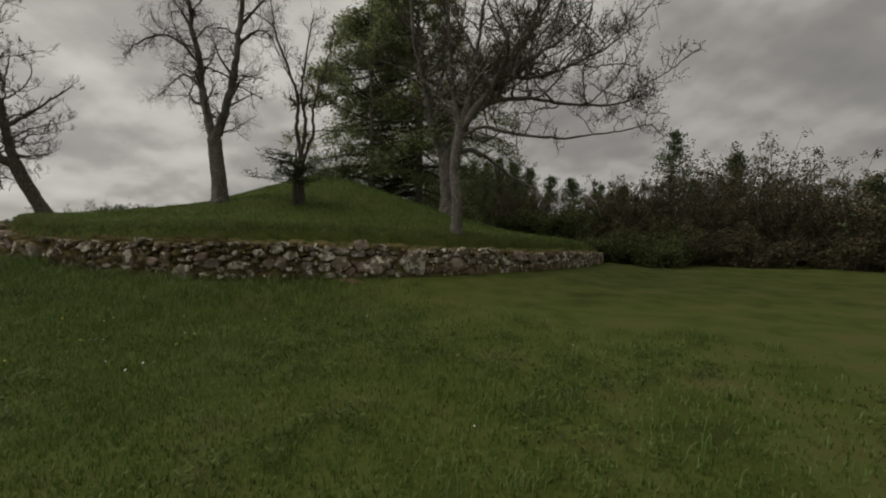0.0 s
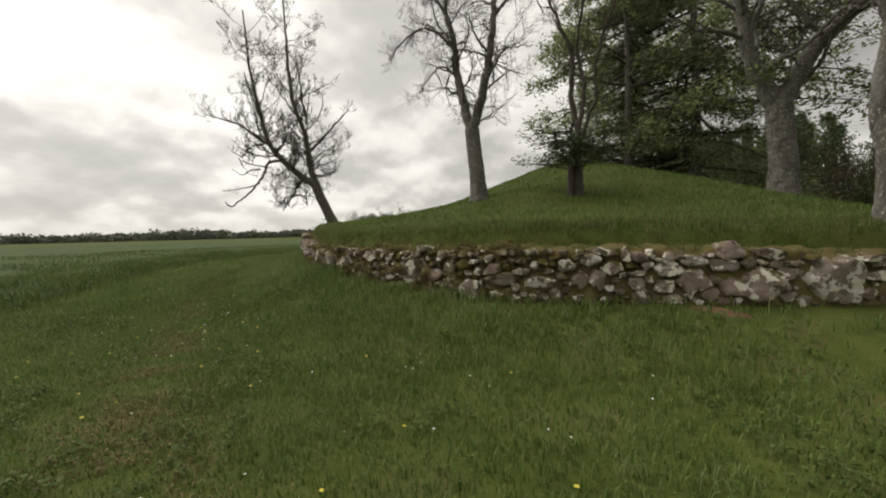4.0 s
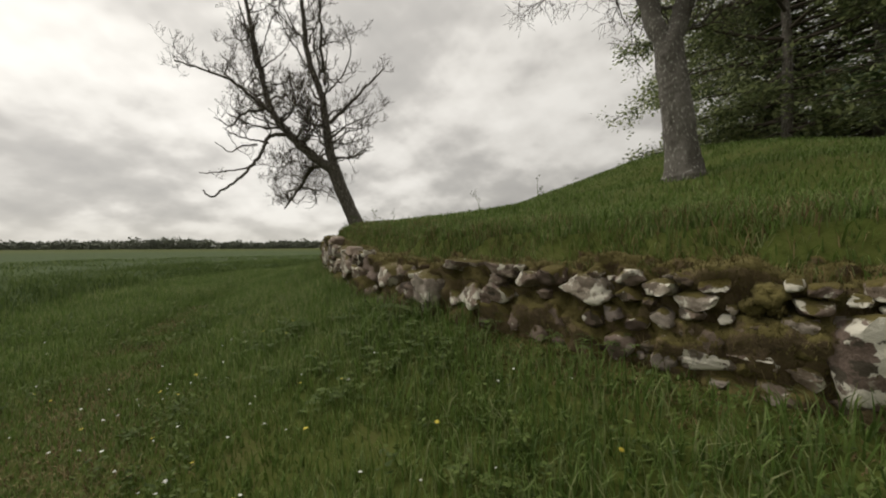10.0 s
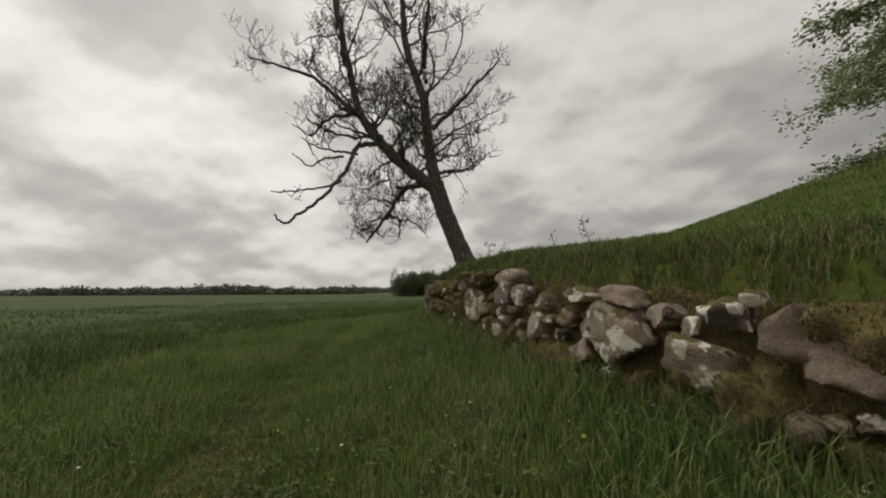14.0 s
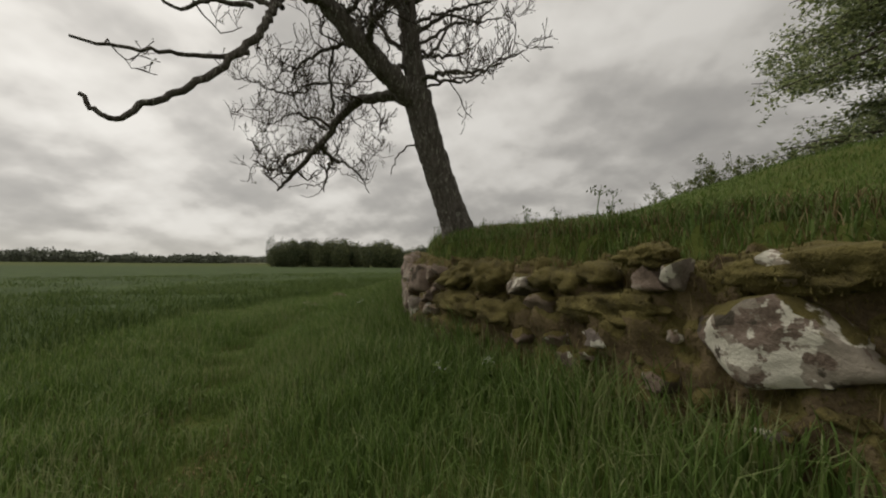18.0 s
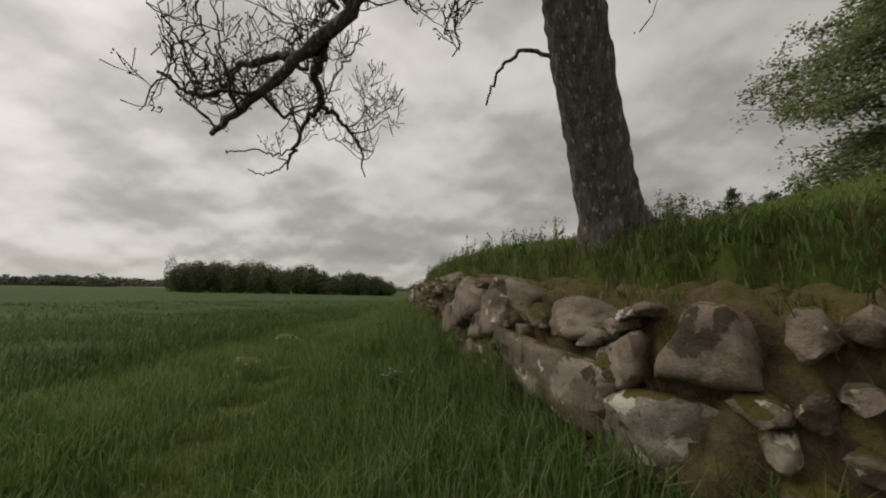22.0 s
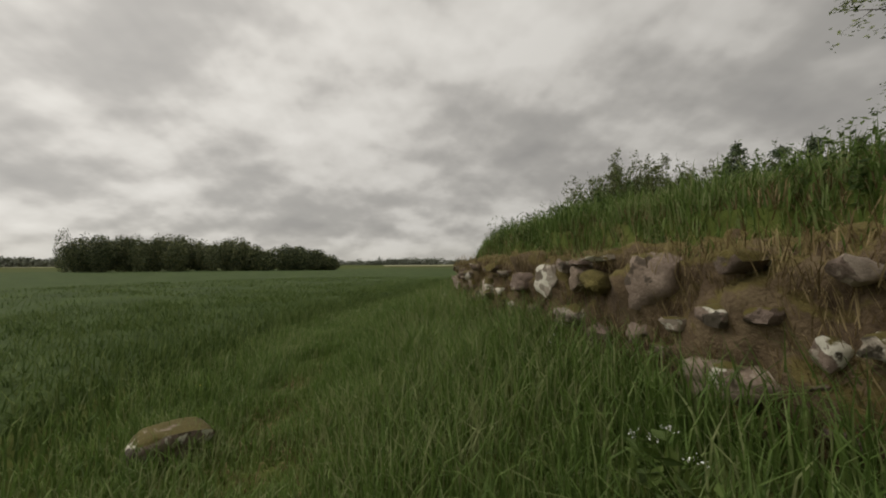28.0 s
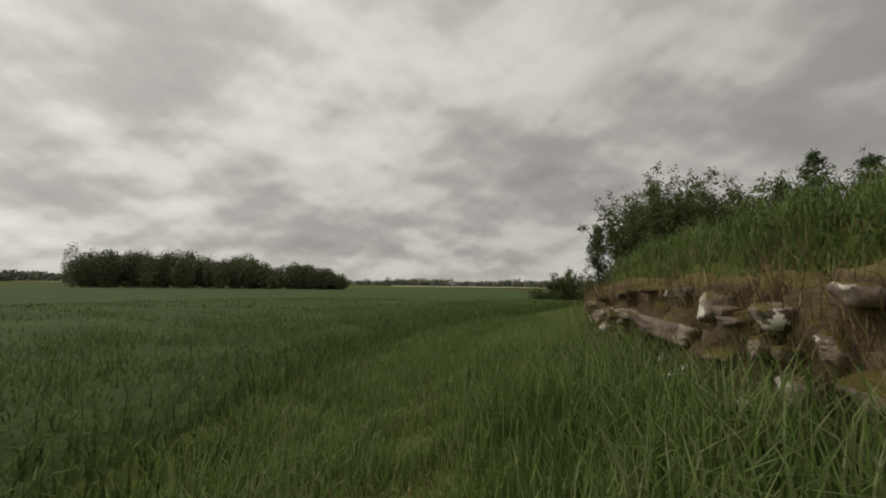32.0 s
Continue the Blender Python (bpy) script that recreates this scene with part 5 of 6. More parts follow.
def build_bush(name, label, x, y, h, r, seed, mat, n, size, per, group, category="shrub"):
    """A shrub: stems from the ground, forked, with leaf sprays along the upper halves."""
    rg = np.random.RandomState(seed)
    z0 = ground_at(x, y)
    root = empty(name, x, y, z0, label, category, group)
    tb, cen = Tubes(), []
    for k in range(n):
        a = rg.uniform(0, 6.28)
        lean = rg.rand() ** 0.6
        d = np.array((math.cos(a) * lean * r / h * 1.6, math.sin(a) * lean * r / h * 1.6, 1.0))
        ln = h * rg.uniform(0.62, 1.06) * (1.08 - 0.30 * lean)
        pts, _ = shoot(rg, np.array((x + math.cos(a) * r * 0.25 * lean, y + math.sin(a) * r * 0.25 * lean, z0 - 0.1)), d, ln, 6, 0.13, 0.02)
        tb.add(pts, np.linspace(0.05, 0.008, 7), 4)
        for q in range(16):
            g = rg.uniform(0.22, 1.0) * 6
            i = min(5, int(g))
            cen.append(pts[i] + (pts[i + 1] - pts[i]) * (g - i) + rg.normal(0, 0.16 * r * (1.25 - g / 6), 3))
    tb.mesh("stem", M_TWIG, root)
    leafy_clumps(rg, cen, size, size * 1.6, per, 0.2, mat, "foliage", root)
    child_fix(root)
    return root


for k, (x, y, h, r) in enumerate(THICKET):
    build_bush("thicket_shrub", "dark tangled shrub of the thicket beside the mound", x, y, h, r, 100 + k, M_THICKET, 46, 0.065, 20, "thicket beside the mound")


def build_conifer(name, label, x, y, h, r, seed, mat, group, size=0.16):
    """A ragged pine: whorls of upswept branches of uneven length, tufted with needles."""
    rg = np.random.RandomState(seed)
    z0 = ground_at(x, y)
    root = empty(name, x, y, z0, label, "conifer", group)
    tb, cen = Tubes(), []
    sway = rg.normal(0, 0.25, 2)
    stem = catmull(np.array([(x, y, z0 - 0.2), (x + sway[0], y + sway[1], z0 + h * 0.5), (x + sway[1], y - sway[0], z0 + h)]), 6)
    tb.add(stem, np.linspace(r * 0.06, 0.02, len(stem)), 7)
    lv = int(h / 0.5)
    for q in range(lv):
        f = (q + rg.rand() * 0.6) / lv
        zz = z0 + h * (0.10 + 0.88 * f)
        p0 = np.array([np.interp(zz, stem[:, 2], stem[:, c]) for c in (0, 1)] + [zz])
        for _ in range(rg.randint(4, 8)):
            a = rg.uniform(0, 6.28)
            ln = (r * (1 - f) ** 0.8 + 0.15) * rg.uniform(0.3, 1.15)
            pts, _ = shoot(rg, p0, np.array((math.cos(a), math.sin(a), rg.uniform(-0.1, 0.25))), ln, 4, 0.12, 0.14)
            tb.add(pts, np.linspace(0.03, 0.008, 5), 3)
            for g in np.linspace(0.8, 4, 8):
                i = min(3, int(g))
                cen.append(pts[i] + (pts[i + 1] - pts[i]) * (g - i) + rg.normal(0, 0.07, 3))
    tb.mesh("trunk", M_TWIG, root)
    leafy_clumps(rg, cen, size * 0.82, size * 1.15, 7, 0.2, mat, "foliage", root)
    child_fix(root)


for k, (x, y, h, r) in enumerate([(13.5, 30.0, 6.6, 3.6), (17.0, 29.5, 9.4, 4.2), (20.5, 28.0, 9.0, 3.8), (24.0, 26.0, 5.0, 2.6), (30.0, 21.5, 8.4, 4.2), (32.5, 17.0, 9.0, 4.4), (22.0, 20.5, 5.6, 3.4), (25.5, 17.0, 5.8, 3.4)]):
    build_conifer("pine", "dark bushy pine rising above the thicket", x, y, h * (1.05 if k == 1 else 0.88), r, 140 + k, M_CONIFER, "pines in the thicket", 0.11)
    build_bush("thicket_tree", "dark bushy tree standing in the thicket", x + 1.2, y - 1.0, h * 0.95, r, 150 + k, M_THICKET, 60, 0.08, 18, "trees in the thicket")

for k, (x, y, h, r) in enumerate([(7.4, 26.0, 3.4, 2.4), (10.4, 25.4, 3.6, 2.6), (13.4, 23.6, 3.0, 2.4), (9.2, 22.8, 2.2, 2.0), (11.8, 21.4, 2.0, 1.8), (4.8, 27.5, 2.6, 2.0)]):
    build_bush("leafy_shrub", "low yellow-green shrub at the thicket edge", x, y, h, r, 230 + k, M_FRESH, 34, 0.09, 12, "shrubs at the thicket edge")

# trees seen over the mound's rim, north of it
NORTH = [(-1.2, 61.0, 14.2, 3.0), (1.6, 62.0, 14.0, 3.0), (4.2, 62.0, 14.0, 3.2), (7.0, 60.0, 13.8, 3.0), (-9.0, 66.0, 4.6, 2.2)]
for k, (x, y, h, r) in enumerate(NORTH):
    build_bush("young_birch", "young many-stemmed birch in fresh leaf beyond the mound", x, y, h * 0.97, r * (1.35 if h > 6 else 0.8), 160 + k, M_FRESH, 110 if h > 6 else 26, 0.14 if h > 6 else 0.09, 24, "young trees beyond the mound", "tree")
build_conifer("spruce", "dark young spruce beyond the mound", -5.3, 64.2, 8.6, 2.6, 180, M_CONIFER, "", 0.15)
for k, (x, y, h, r) in enumerate([(9.4, 58.0, 12.2, 5.0), (12.0, 57.6, 11.6, 5.2), (14.6, 56.0, 10.2, 5.0), (17.4, 55.0, 9.6, 5.4), (20.2, 53.0, 8.4, 5.2), (22.8, 51.0, 8.0, 5.4), (25.6, 48.5, 6.6, 5.4), (28.4, 45.0, 8.4, 5.4)]):
    build_conifer("pine", "dark ragged pine in the wood beyond the mound", x, y, h, r, 190 + k, M_CONIFER, "pines beyond the mound", 0.16)


for k, (x, y, h, r) in enumerate([(-11.6, 66.5, 1.8, 2.4), (-8.4, 65.0, 2.2, 2.6), (-6.4, 63.5, 3.0, 2.4), (-3.6, 62.0, 4.8, 2.6)]):
    build_bush("low_shrub", "low dark shrub at the field edge beyond the mound", x, y, h, r, 245 + k, M_FRESH, 34, 0.07, 16, "shrubs at the field edge")

for k, (x, y, h, r) in enumerate([(-0.1, 45.0, 10.2, 3.0), (1.4, 43.8, 9.5, 3.0), (2.6, 42.4, 9.9, 3.0), (3.9, 41.0, 9.2, 3.0), (5.2, 39.4, 9.5, 3.0), (6.6, 38.2, 8.9, 3.0)]):
    build_conifer("pine", "dark ragged pine close behind the mound", x, y, h, r, 210 + k, M_CONIFER, "pines behind the mound", 0.11)

for k, (x, y, h) in enumerate([(0.7, 44.6, 9.6), (2.0, 43.3, 9.2), (3.3, 41.9, 9.3), (4.6, 40.4, 8.9), (5.9, 39.0, 8.9), (-1.3, 46.2, 9.2)]):
    build_bush("hawthorn", "slender green bushy hawthorn close behind the mound", x, y, h, 1.9, 260 + k, M_FRESH, 46, 0.060, 24, "hawthorns behind the mound")

# ---------------------------------------------------------------- far wood, hedges, fields, houses
def crowns(rg, spots, per, mat, name, label, category, size):
    V, F, n = [], [], 0
    for x, y, h, r in spots:
        z0 = float(base_z(np.array([x]), np.array([y]))[0])
        k = rg.normal(0, 1, (per, 3))
        k /= np.linalg.norm(k, axis=1)[:, None]
        k *= (0.55 + 0.5 * rg.rand(per))[:, None]
        c = np.column_stack([x + k[:, 0] * r, y + k[:, 1] * r, z0 + np.clip(h * 0.52 + k[:, 2] * h * 0.5, 0.05, None)])
        v, f = leaf_quads(rg, c, size * r, 0.0, 1, 0.0, 0.8)
        V.append(v)
        F.append(f + n)
        n += len(v)
    ob = mesh_np(name, np.vstack(V), np.vstack(F), mat)
    return tagged(ob, label, category, kind="stuff")


rgf = np.random.RandomState(7)
A, B = np.array((-134.7, 132.6)), np.array((-58.7, 169.0))
spots = []
for k in range(190):
    f = rgf.rand()
    p = A + (B - A) * f + np.array((-0.33, 0.94)) * rgf.uniform(0, 30)
    h = np.interp(f, [0, 0.05, 0.3, 0.6, 0.68, 0.8, 0.93, 1], [9.5, 12.5, 12.5, 11.8, 8.0, 10.0, 8.5, 5.0]) * rgf.uniform(0.70, 1.1)
    spots.append((p[0], p[1], h, rgf.uniform(2.0, 3.6)))
crowns(rgf, spots, 1150, M_FARWOOD, "far_copse", "dark mixed copse standing out in the crop field", "wood", 0.080)
# horizon hedgerows; their haziness is only the pale leaf colour
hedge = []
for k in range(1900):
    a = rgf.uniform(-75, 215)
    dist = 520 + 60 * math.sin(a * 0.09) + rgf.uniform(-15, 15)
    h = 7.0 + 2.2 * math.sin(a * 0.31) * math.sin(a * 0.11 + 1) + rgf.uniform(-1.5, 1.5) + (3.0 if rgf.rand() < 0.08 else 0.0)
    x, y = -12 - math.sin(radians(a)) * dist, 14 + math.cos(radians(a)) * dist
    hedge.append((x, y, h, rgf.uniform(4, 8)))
crowns(rgf, [(x, y, h + 3.5, r) for x, y, h, r in hedge], 110, M_HEDGE, "far_hedgerows", "dark hedgerow trees along the horizon, distance haze put into their leaf colour", "hedgerow", 0.17)


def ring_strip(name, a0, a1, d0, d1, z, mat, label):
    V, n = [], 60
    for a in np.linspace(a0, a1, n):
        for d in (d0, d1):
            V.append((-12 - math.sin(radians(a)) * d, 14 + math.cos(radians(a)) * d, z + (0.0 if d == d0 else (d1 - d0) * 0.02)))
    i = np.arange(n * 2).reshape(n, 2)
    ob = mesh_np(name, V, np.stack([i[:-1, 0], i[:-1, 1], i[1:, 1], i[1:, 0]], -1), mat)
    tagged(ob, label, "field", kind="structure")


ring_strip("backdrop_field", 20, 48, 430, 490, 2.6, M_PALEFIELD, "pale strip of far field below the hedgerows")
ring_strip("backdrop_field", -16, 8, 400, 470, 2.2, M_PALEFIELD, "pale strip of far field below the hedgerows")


def build_house(x, y, yaw, w, d, h):
    root = empty("farmhouse", x, y, 8.0, "tiny far farmhouse with pale walls and a red roof", "house", "far farmhouses")
    bm = bmesh.new()
    bmesh.ops.create_cube(bm, size=1.0)
    for v in bm.verts:
        v.co = Vector((v.co.x * w, v.co.y * d, (v.co.z + 0.5) * h - 4))
    part("wall", bm, M_HOUSE, root)
    bm = bmesh.new()
    vs = [bm.verts.new(p) for p in ((-w * 0.54, -d * 0.58, h - 4.1), (w * 0.54, -d * 0.58, h - 4.1), (w * 0.54, d * 0.58, h - 4.1), (-w * 0.54, d * 0.58, h - 4.1), (-w * 0.54, 0, h + d * 0.4 - 4), (w * 0.54, 0, h + d * 0.4 - 4))]
    for f in ((0, 1, 5, 4), (2, 3, 4, 5), (0, 4, 3), (1, 2, 5), (3, 2, 1, 0)):
        bm.faces.new([vs[i] for i in f])
    part("roof", bm, M_ROOF, root)
    root.rotation_euler = (0, 0, yaw)


for k, a in enumerate((24.0, 26.5, 31.0, 35.0, 38.5)):
    dd = 500 + 12 * k % 30
    build_house(-12 - math.sin(radians(a)) * dd, 14 + math.cos(radians(a)) * dd, 0.4 * k, 14, 8, 5)

# ---------------------------------------------------------------- grass, crop blades, herbs, flowers
rgg = np.random.RandomState(9)


def blades(name, x, y, z, h, w, lean, mat, label, category, rg):
    """Bent tapered blades: a four-cornered lower part and a pointed tip."""
    n = len(x)
    a = rg.uniform(0, 2 * np.pi, n)
    dx, dy = np.cos(a), np.sin(a)
    b = a + np.pi / 2 + rg.normal(0, 0.5, n)
    ox, oy = np.cos(b) * lean * h, np.sin(b) * lean * h
    base = np.column_stack([x, y, z - 0.01])
    side = np.column_stack([dx * w, dy * w, np.zeros(n)])
    midp = base + np.column_stack([ox * 0.32, oy * 0.32, h * 0.60])
    tip = base + np.column_stack([ox, oy, h * np.sqrt(np.clip(1 - lean * lean * 0.7, 0.15, 1))])
    V = np.stack([base - side, base + side, midp + side * 0.75, midp - side * 0.75, tip], 1).reshape(-1, 3)
    i = np.arange(n)[:, None] * 5
    F = np.vstack([i + np.array((0, 1, 2)), i + np.array((0, 2, 3)), i + np.array((3, 2, 4))])
    ob = mesh_np(name, V, F, mat)
    return tagged(ob, label, category, kind="stuff")


def scatter(n, x0, x1, y0, y1, rg):
    return rg.uniform(x0, x1, n), rg.uniform(y0, y1, n)


def clumpy(x, y, s, seed):
    return 0.5 + 0.25 * wobble(x, y, s, seed) + 0.25 * wobble(x, y, s * 2.7, seed + 3)


def build_grass():
    # candidates over the whole walk, thinned by distance from it
    x, y = scatter(2150000, -28, 9, -5, 40, rgg)
    td, ti = poly_dist(x[::1], y[::1], TRACK_D[::2])
    p = np.clip(1.15 - td / 7.0, 0.0, 1.0) ** 1.7
    keep = rgg.rand(len(x)) < p
    x, y, td = x[keep], y[keep], td[keep]
    z, d = terrain(x, y)
    bare = 0.92 * np.exp(-((x + 9.4) / 1.7) ** 2) * (d > 0) * np.clip(1.6 - d / 0.5, 0, 1)
    keep = rgg.rand(len(x)) > bare
    x, y, z, d, td = x[keep], y[keep], z[keep], d[keep], td[keep]
    infield = inside(x + rgg.normal(0, 0.35, len(x)), y + rgg.normal(0, 0.35, len(x)), FIELD_POLY)
    u = (-x + y) * 0.7
    rough = np.clip((u - 13) / 9, 0, 1)
    trod = np.exp(-(td / np.interp(u, [16, 22], [0.6, 0.40])) ** 2)
    near_wall = np.exp(-np.clip(d, 0, 9) / np.interp(u, [4, 7, 14, 18], [0.9, 1.5, 1.5, 0.9])) * (d > 0)
    cl = clumpy(x, y, 1.9, 1.0)
    out = (d > -0.02) & ~infield
    h = (0.05 + 0.045 * cl + 0.05 * np.exp(-(d / 3.0) ** 2) * np.interp(u, [2, 4, 14, 17], [0, 1, 1, 0]) + 0.24 * near_wall * cl + rough * (0.10 + 0.13 * cl) + rough * near_wall * np.interp(u, [20, 26], [0.10, 0.24])) * (1 - 0.8 * trod * (0.45 + 0.55 * rough))
    h *= rgg.uniform(0.6, 1.3, len(x))
    w = np.interp(h, [0.05, 0.15, 0.4], [0.0040, 0.0043, 0.0048]) * np.interp(td, [0, 3, 7], [1.0, 1.3, 2.0])
    lean = np.clip(rgg.normal(0.45, 0.2, len(x)), 0.05, 0.95)
    m = out & (h < 0.16)
    blades("meadow_grass", x[m], y[m], z[m], h[m], w[m], lean[m], M_GRASS, "short meadow grass trodden to a faint path", "grass", rgg)
    m = out & (h >= 0.16)
    blades("tall_grass", x[m], y[m], z[m], h[m], w[m], lean[m], M_TALL, "tall lush grass along the wall foot", "grass", rgg)
    m = (d < -0.16) & (d > -9)
    rim = np.clip((u[m] - 24) / 6, 0, 1)
    z[m] = surface(x[m], y[m])
    hm = (0.06 + 0.06 * cl[m] + (0.05 + rim * 0.22 * clumpy(x[m], y[m], 3.1, 21.0)) * np.exp(-np.abs(d[m] + 0.7) / (0.4 + 0.9 * rim))) * rgg.uniform(0.6, 1.35, m.sum())
    blades("mound_grass", x[m], y[m], z[m], hm, w[m], lean[m], M_TALL, "long fresh grass on the mound slope and wall top", "grass", rgg)


build_grass()


def build_rim_weeds():
    """Rank nettles and docks standing above the grass along the mound's western rim."""
    x, y = scatter(9000, -24, -8, 13, 36, rgg)
    d = terrain(x, y)[1]
    u = (-x + y) * 0.7
    west = np.clip((u - 23.0) / 5.0, 0, 1)
    m = (d < -0.35) & (d > -3.2) & (clumpy(x, y, 2.3, 33.0) > 0.56 - 0.14 * west) & (rgg.rand(len(x)) < 0.75 * west)
    x, y, west = x[m], y[m], west[m]
    z = surface(x, y)
    h = rgg.uniform(0.18, 0.46, len(x)) * (0.45 + 0.55 * west) * (0.6 + 0.7 * clumpy(x, y, 1.1, 35.0))
    V, F = leaf_quads(rgg, np.column_stack([x, y, z + h]), 0.013, 0.012, 5, 0.2)
    P, nf = [V], [F]
    for k in range(7):
        g = 0.25 + 0.11 * k
        V, F = leaf_quads(rgg, np.column_stack([x, y, z + h * g]) + rgg.normal(0, 0.010, (len(x), 3)), 0.026 * (1.15 - 0.5 * g), 0.024, 4, 0.35)
        nf.append(F + sum(len(p) for p in P))
        P.append(V)
    tagged(mesh_np("rim_weeds", np.vstack(P), np.vstack(nf), M_WEED), "rank nettles and docks along the mound rim", "weeds", kind="stuff")
    blades("weed_stalks", x, y, z, h, np.full(len(x), 0.006), np.full(len(x), 0.08), M_TALL, "upright weed stalks along the mound rim", "weeds", rgg)


build_rim_weeds()


def build_tufts():
    """Coarser tussocks standing a little above the short turf."""
    c = np.column_stack(scatter(1500, -24, 6, -3, 34, rgg))
    td, _ = poly_dist(c[:, 0], c[:, 1], TRACK_D[::2])
    _, d = terrain(c[:, 0], c[:, 1])
    c = c[(td < 8) & (td > 0.5) & (d > 0.3) & ~inside(c[:, 0], c[:, 1], FIELD_POLY) & (clumpy(c[:, 0], c[:, 1], 0.7, 9.0) > 0.42)]
    r = rgg.uniform(0.05, 0.16, len(c))
    hh = rgg.uniform(0.10, 0.19, len(c))
    k = np.repeat(np.arange(len(c)), 36)
    x = c[k, 0] + rgg.normal(0, 1, len(k)) * r[k]
    y = c[k, 1] + rgg.normal(0, 1, len(k)) * r[k]
    blades("grass_tufts", x, y, surface(x, y), hh[k] * rgg.uniform(0.6, 1.2, len(k)), np.full(len(k), 0.0045), np.clip(rgg.normal(0.55, 0.2, len(k)), 0.1, 0.95), M_TALL, "darker coarse grass tufts in the meadow", "grass", rgg)


build_tufts()


def build_mound_far_grass():
    x, y = scatter(170000, -22, 9, 8, 30, rgg)
    z, d = terrain(x, y)
    m = (d < -0.35) & (rgg.rand(len(x)) < 0.75)
    x, y, z, d = x[m], y[m], z[m], d[m]
    z = surface(x, y)
    h = (0.07 + 0.07 * clumpy(x, y, 1.3, 5.0) + 0.05 * np.exp(-np.abs(d + 0.5) / 0.4)) * rgg.uniform(0.6, 1.3, len(x))
    blades("mound_turf", x, y, z, h, np.full(len(x), 0.009), np.clip(rgg.normal(0.45, 0.2, len(x)), 0.05, 0.9), M_GRASS, "grass covering the burial mound", "grass", rgg)


build_mound_far_grass()


def build_dry_grass():
    s = rgg.uniform(S_B, S_E, 46000)
    s = s[rgg.rand(len(s)) < np.interp(s, [S_B, S_C, S_D, S_E], [0.06, 0.12, 1.0, 1.0])]
    P = np.array([np.concatenate([wall_point(v)[0], wall_point(v)[1], wall_point(v)[2:]]) for v in s])
    o = rgg.uniform(-0.25, 0.10, len(s))
    hh = rgg.rand(len(s))
    o = np.where(hh < 0.85, 0.10 - 0.18 * hh + rgg.normal(0, 0.02, len(s)), o)
    x, y = P[:, 0] - P[:, 3] * o, P[:, 1] + P[:, 2] * o
    z = P[:, 4] + (P[:, 5] - P[:, 4]) * hh
    h = rgg.uniform(0.07, 0.26, len(s))
    blades("dry_grass", x, y, z, h, np.full(len(s), 0.0026), np.clip(rgg.normal(0.8, 0.12, len(s)), 0.3, 0.97), M_DRY, "withered straw-coloured grass hanging on the wall", "grass", rgg)


build_dry_grass()


def build_wall_top():
    """Short mixed growth where the mound's turf meets the stones, and moss fuzz on the bank."""
    s = rgg.uniform(S_A, S_E, 130000)
    s = s[rgg.rand(len(s)) < np.interp(s, [S_A, S_B, S_C, S_E], [0.25, 0.6, 1.0, 1.0])]
    P = np.array([np.interp(s, F_LEN, FRONT[:, k]) for k in (0, 1)] + [np.interp(s, F_LEN, F_TAN[:, k]) for k in (0, 1)]).T
    o = -(0.12 + rgg.rand(len(s)) * np.where(s > S_C, 1.7, 1.0))
    x, y = P[:, 0] - P[:, 3] * o, P[:, 1] + P[:, 2] * o
    z, d = terrain(x, y)
    top = np.interp(s, F_LEN, FRONT[:, 3])
    z = np.maximum(surface(x, y), np.where(o > -0.5, top - 0.04, -9))
    cl = clumpy(x, y, 2.6, 8.0)
    h = (0.07 + 0.13 * cl) * rgg.uniform(0.5, 1.3, len(s))
    dry = rgg.rand(len(s)) < np.interp(s, [S_A, S_B, S_D, S_E], [0.15, 0.30, 0.55, 0.6]) * np.where(cl > 0.45, 1.1, 0.5)
    for m, mat, label, nm in ((dry, M_DRY, "withered brown grass along the wall top", "dry_grass"), (~dry, M_TALL, "fresh grass along the wall top", "mound_grass")):
        blades(nm, x[m], y[m], z[m], h[m], np.full(m.sum(), 0.004), np.clip(rgg.normal(0.6, 0.2, m.sum()), 0.1, 0.95), mat, label, "grass", rgg)
    q = np.array(MOSS_SPOTS)[rgg.randint(0, len(MOSS_SPOTS), 80000)]
    q += rgg.normal(0, 0.012, q.shape)
    blades("moss_fuzz", q[:, 0], q[:, 1], q[:, 2] - 0.008, rgg.uniform(0.018, 0.045, len(q)), np.full(len(q), 0.0035), np.clip(rgg.normal(0.75, 0.15, len(q)), 0.2, 0.95), M_MOSS, "shaggy ochre moss growing over the kerb wall", "moss", rgg)


build_wall_top()


def build_bare_foot():
    """Brown moss and withered grass on the bare slope under the overhanging stones."""
    x, y = scatter(60000, -13, -6, 7.5, 12, rgg)
    d = terrain(x, y)[1]
    m = (d > -0.05) & (d < 0.95) & (rgg.rand(len(x)) < np.exp(-((x + 9.4) / 1.7) ** 2) * np.clip(1.7 - d / 0.55, 0, 1))
    x, y = x[m], y[m]
    dry = rgg.rand(len(x)) < 0.3
    for k, mat, nm, label in ((dry, M_DRY, "dry_grass", "withered grass at the foot of the wall"), (~dry, M_MOSS, "foot_moss", "brown moss on the bare slope at the wall foot")):
        blades(nm, x[k], y[k], surface(x[k], y[k]), rgg.uniform(0.02, 0.07, k.sum()), np.full(k.sum(), 0.005), np.clip(rgg.normal(0.75, 0.15, k.sum()), 0.2, 0.95), mat, label, "moss" if mat is M_MOSS else "grass", rgg)


build_bare_foot()


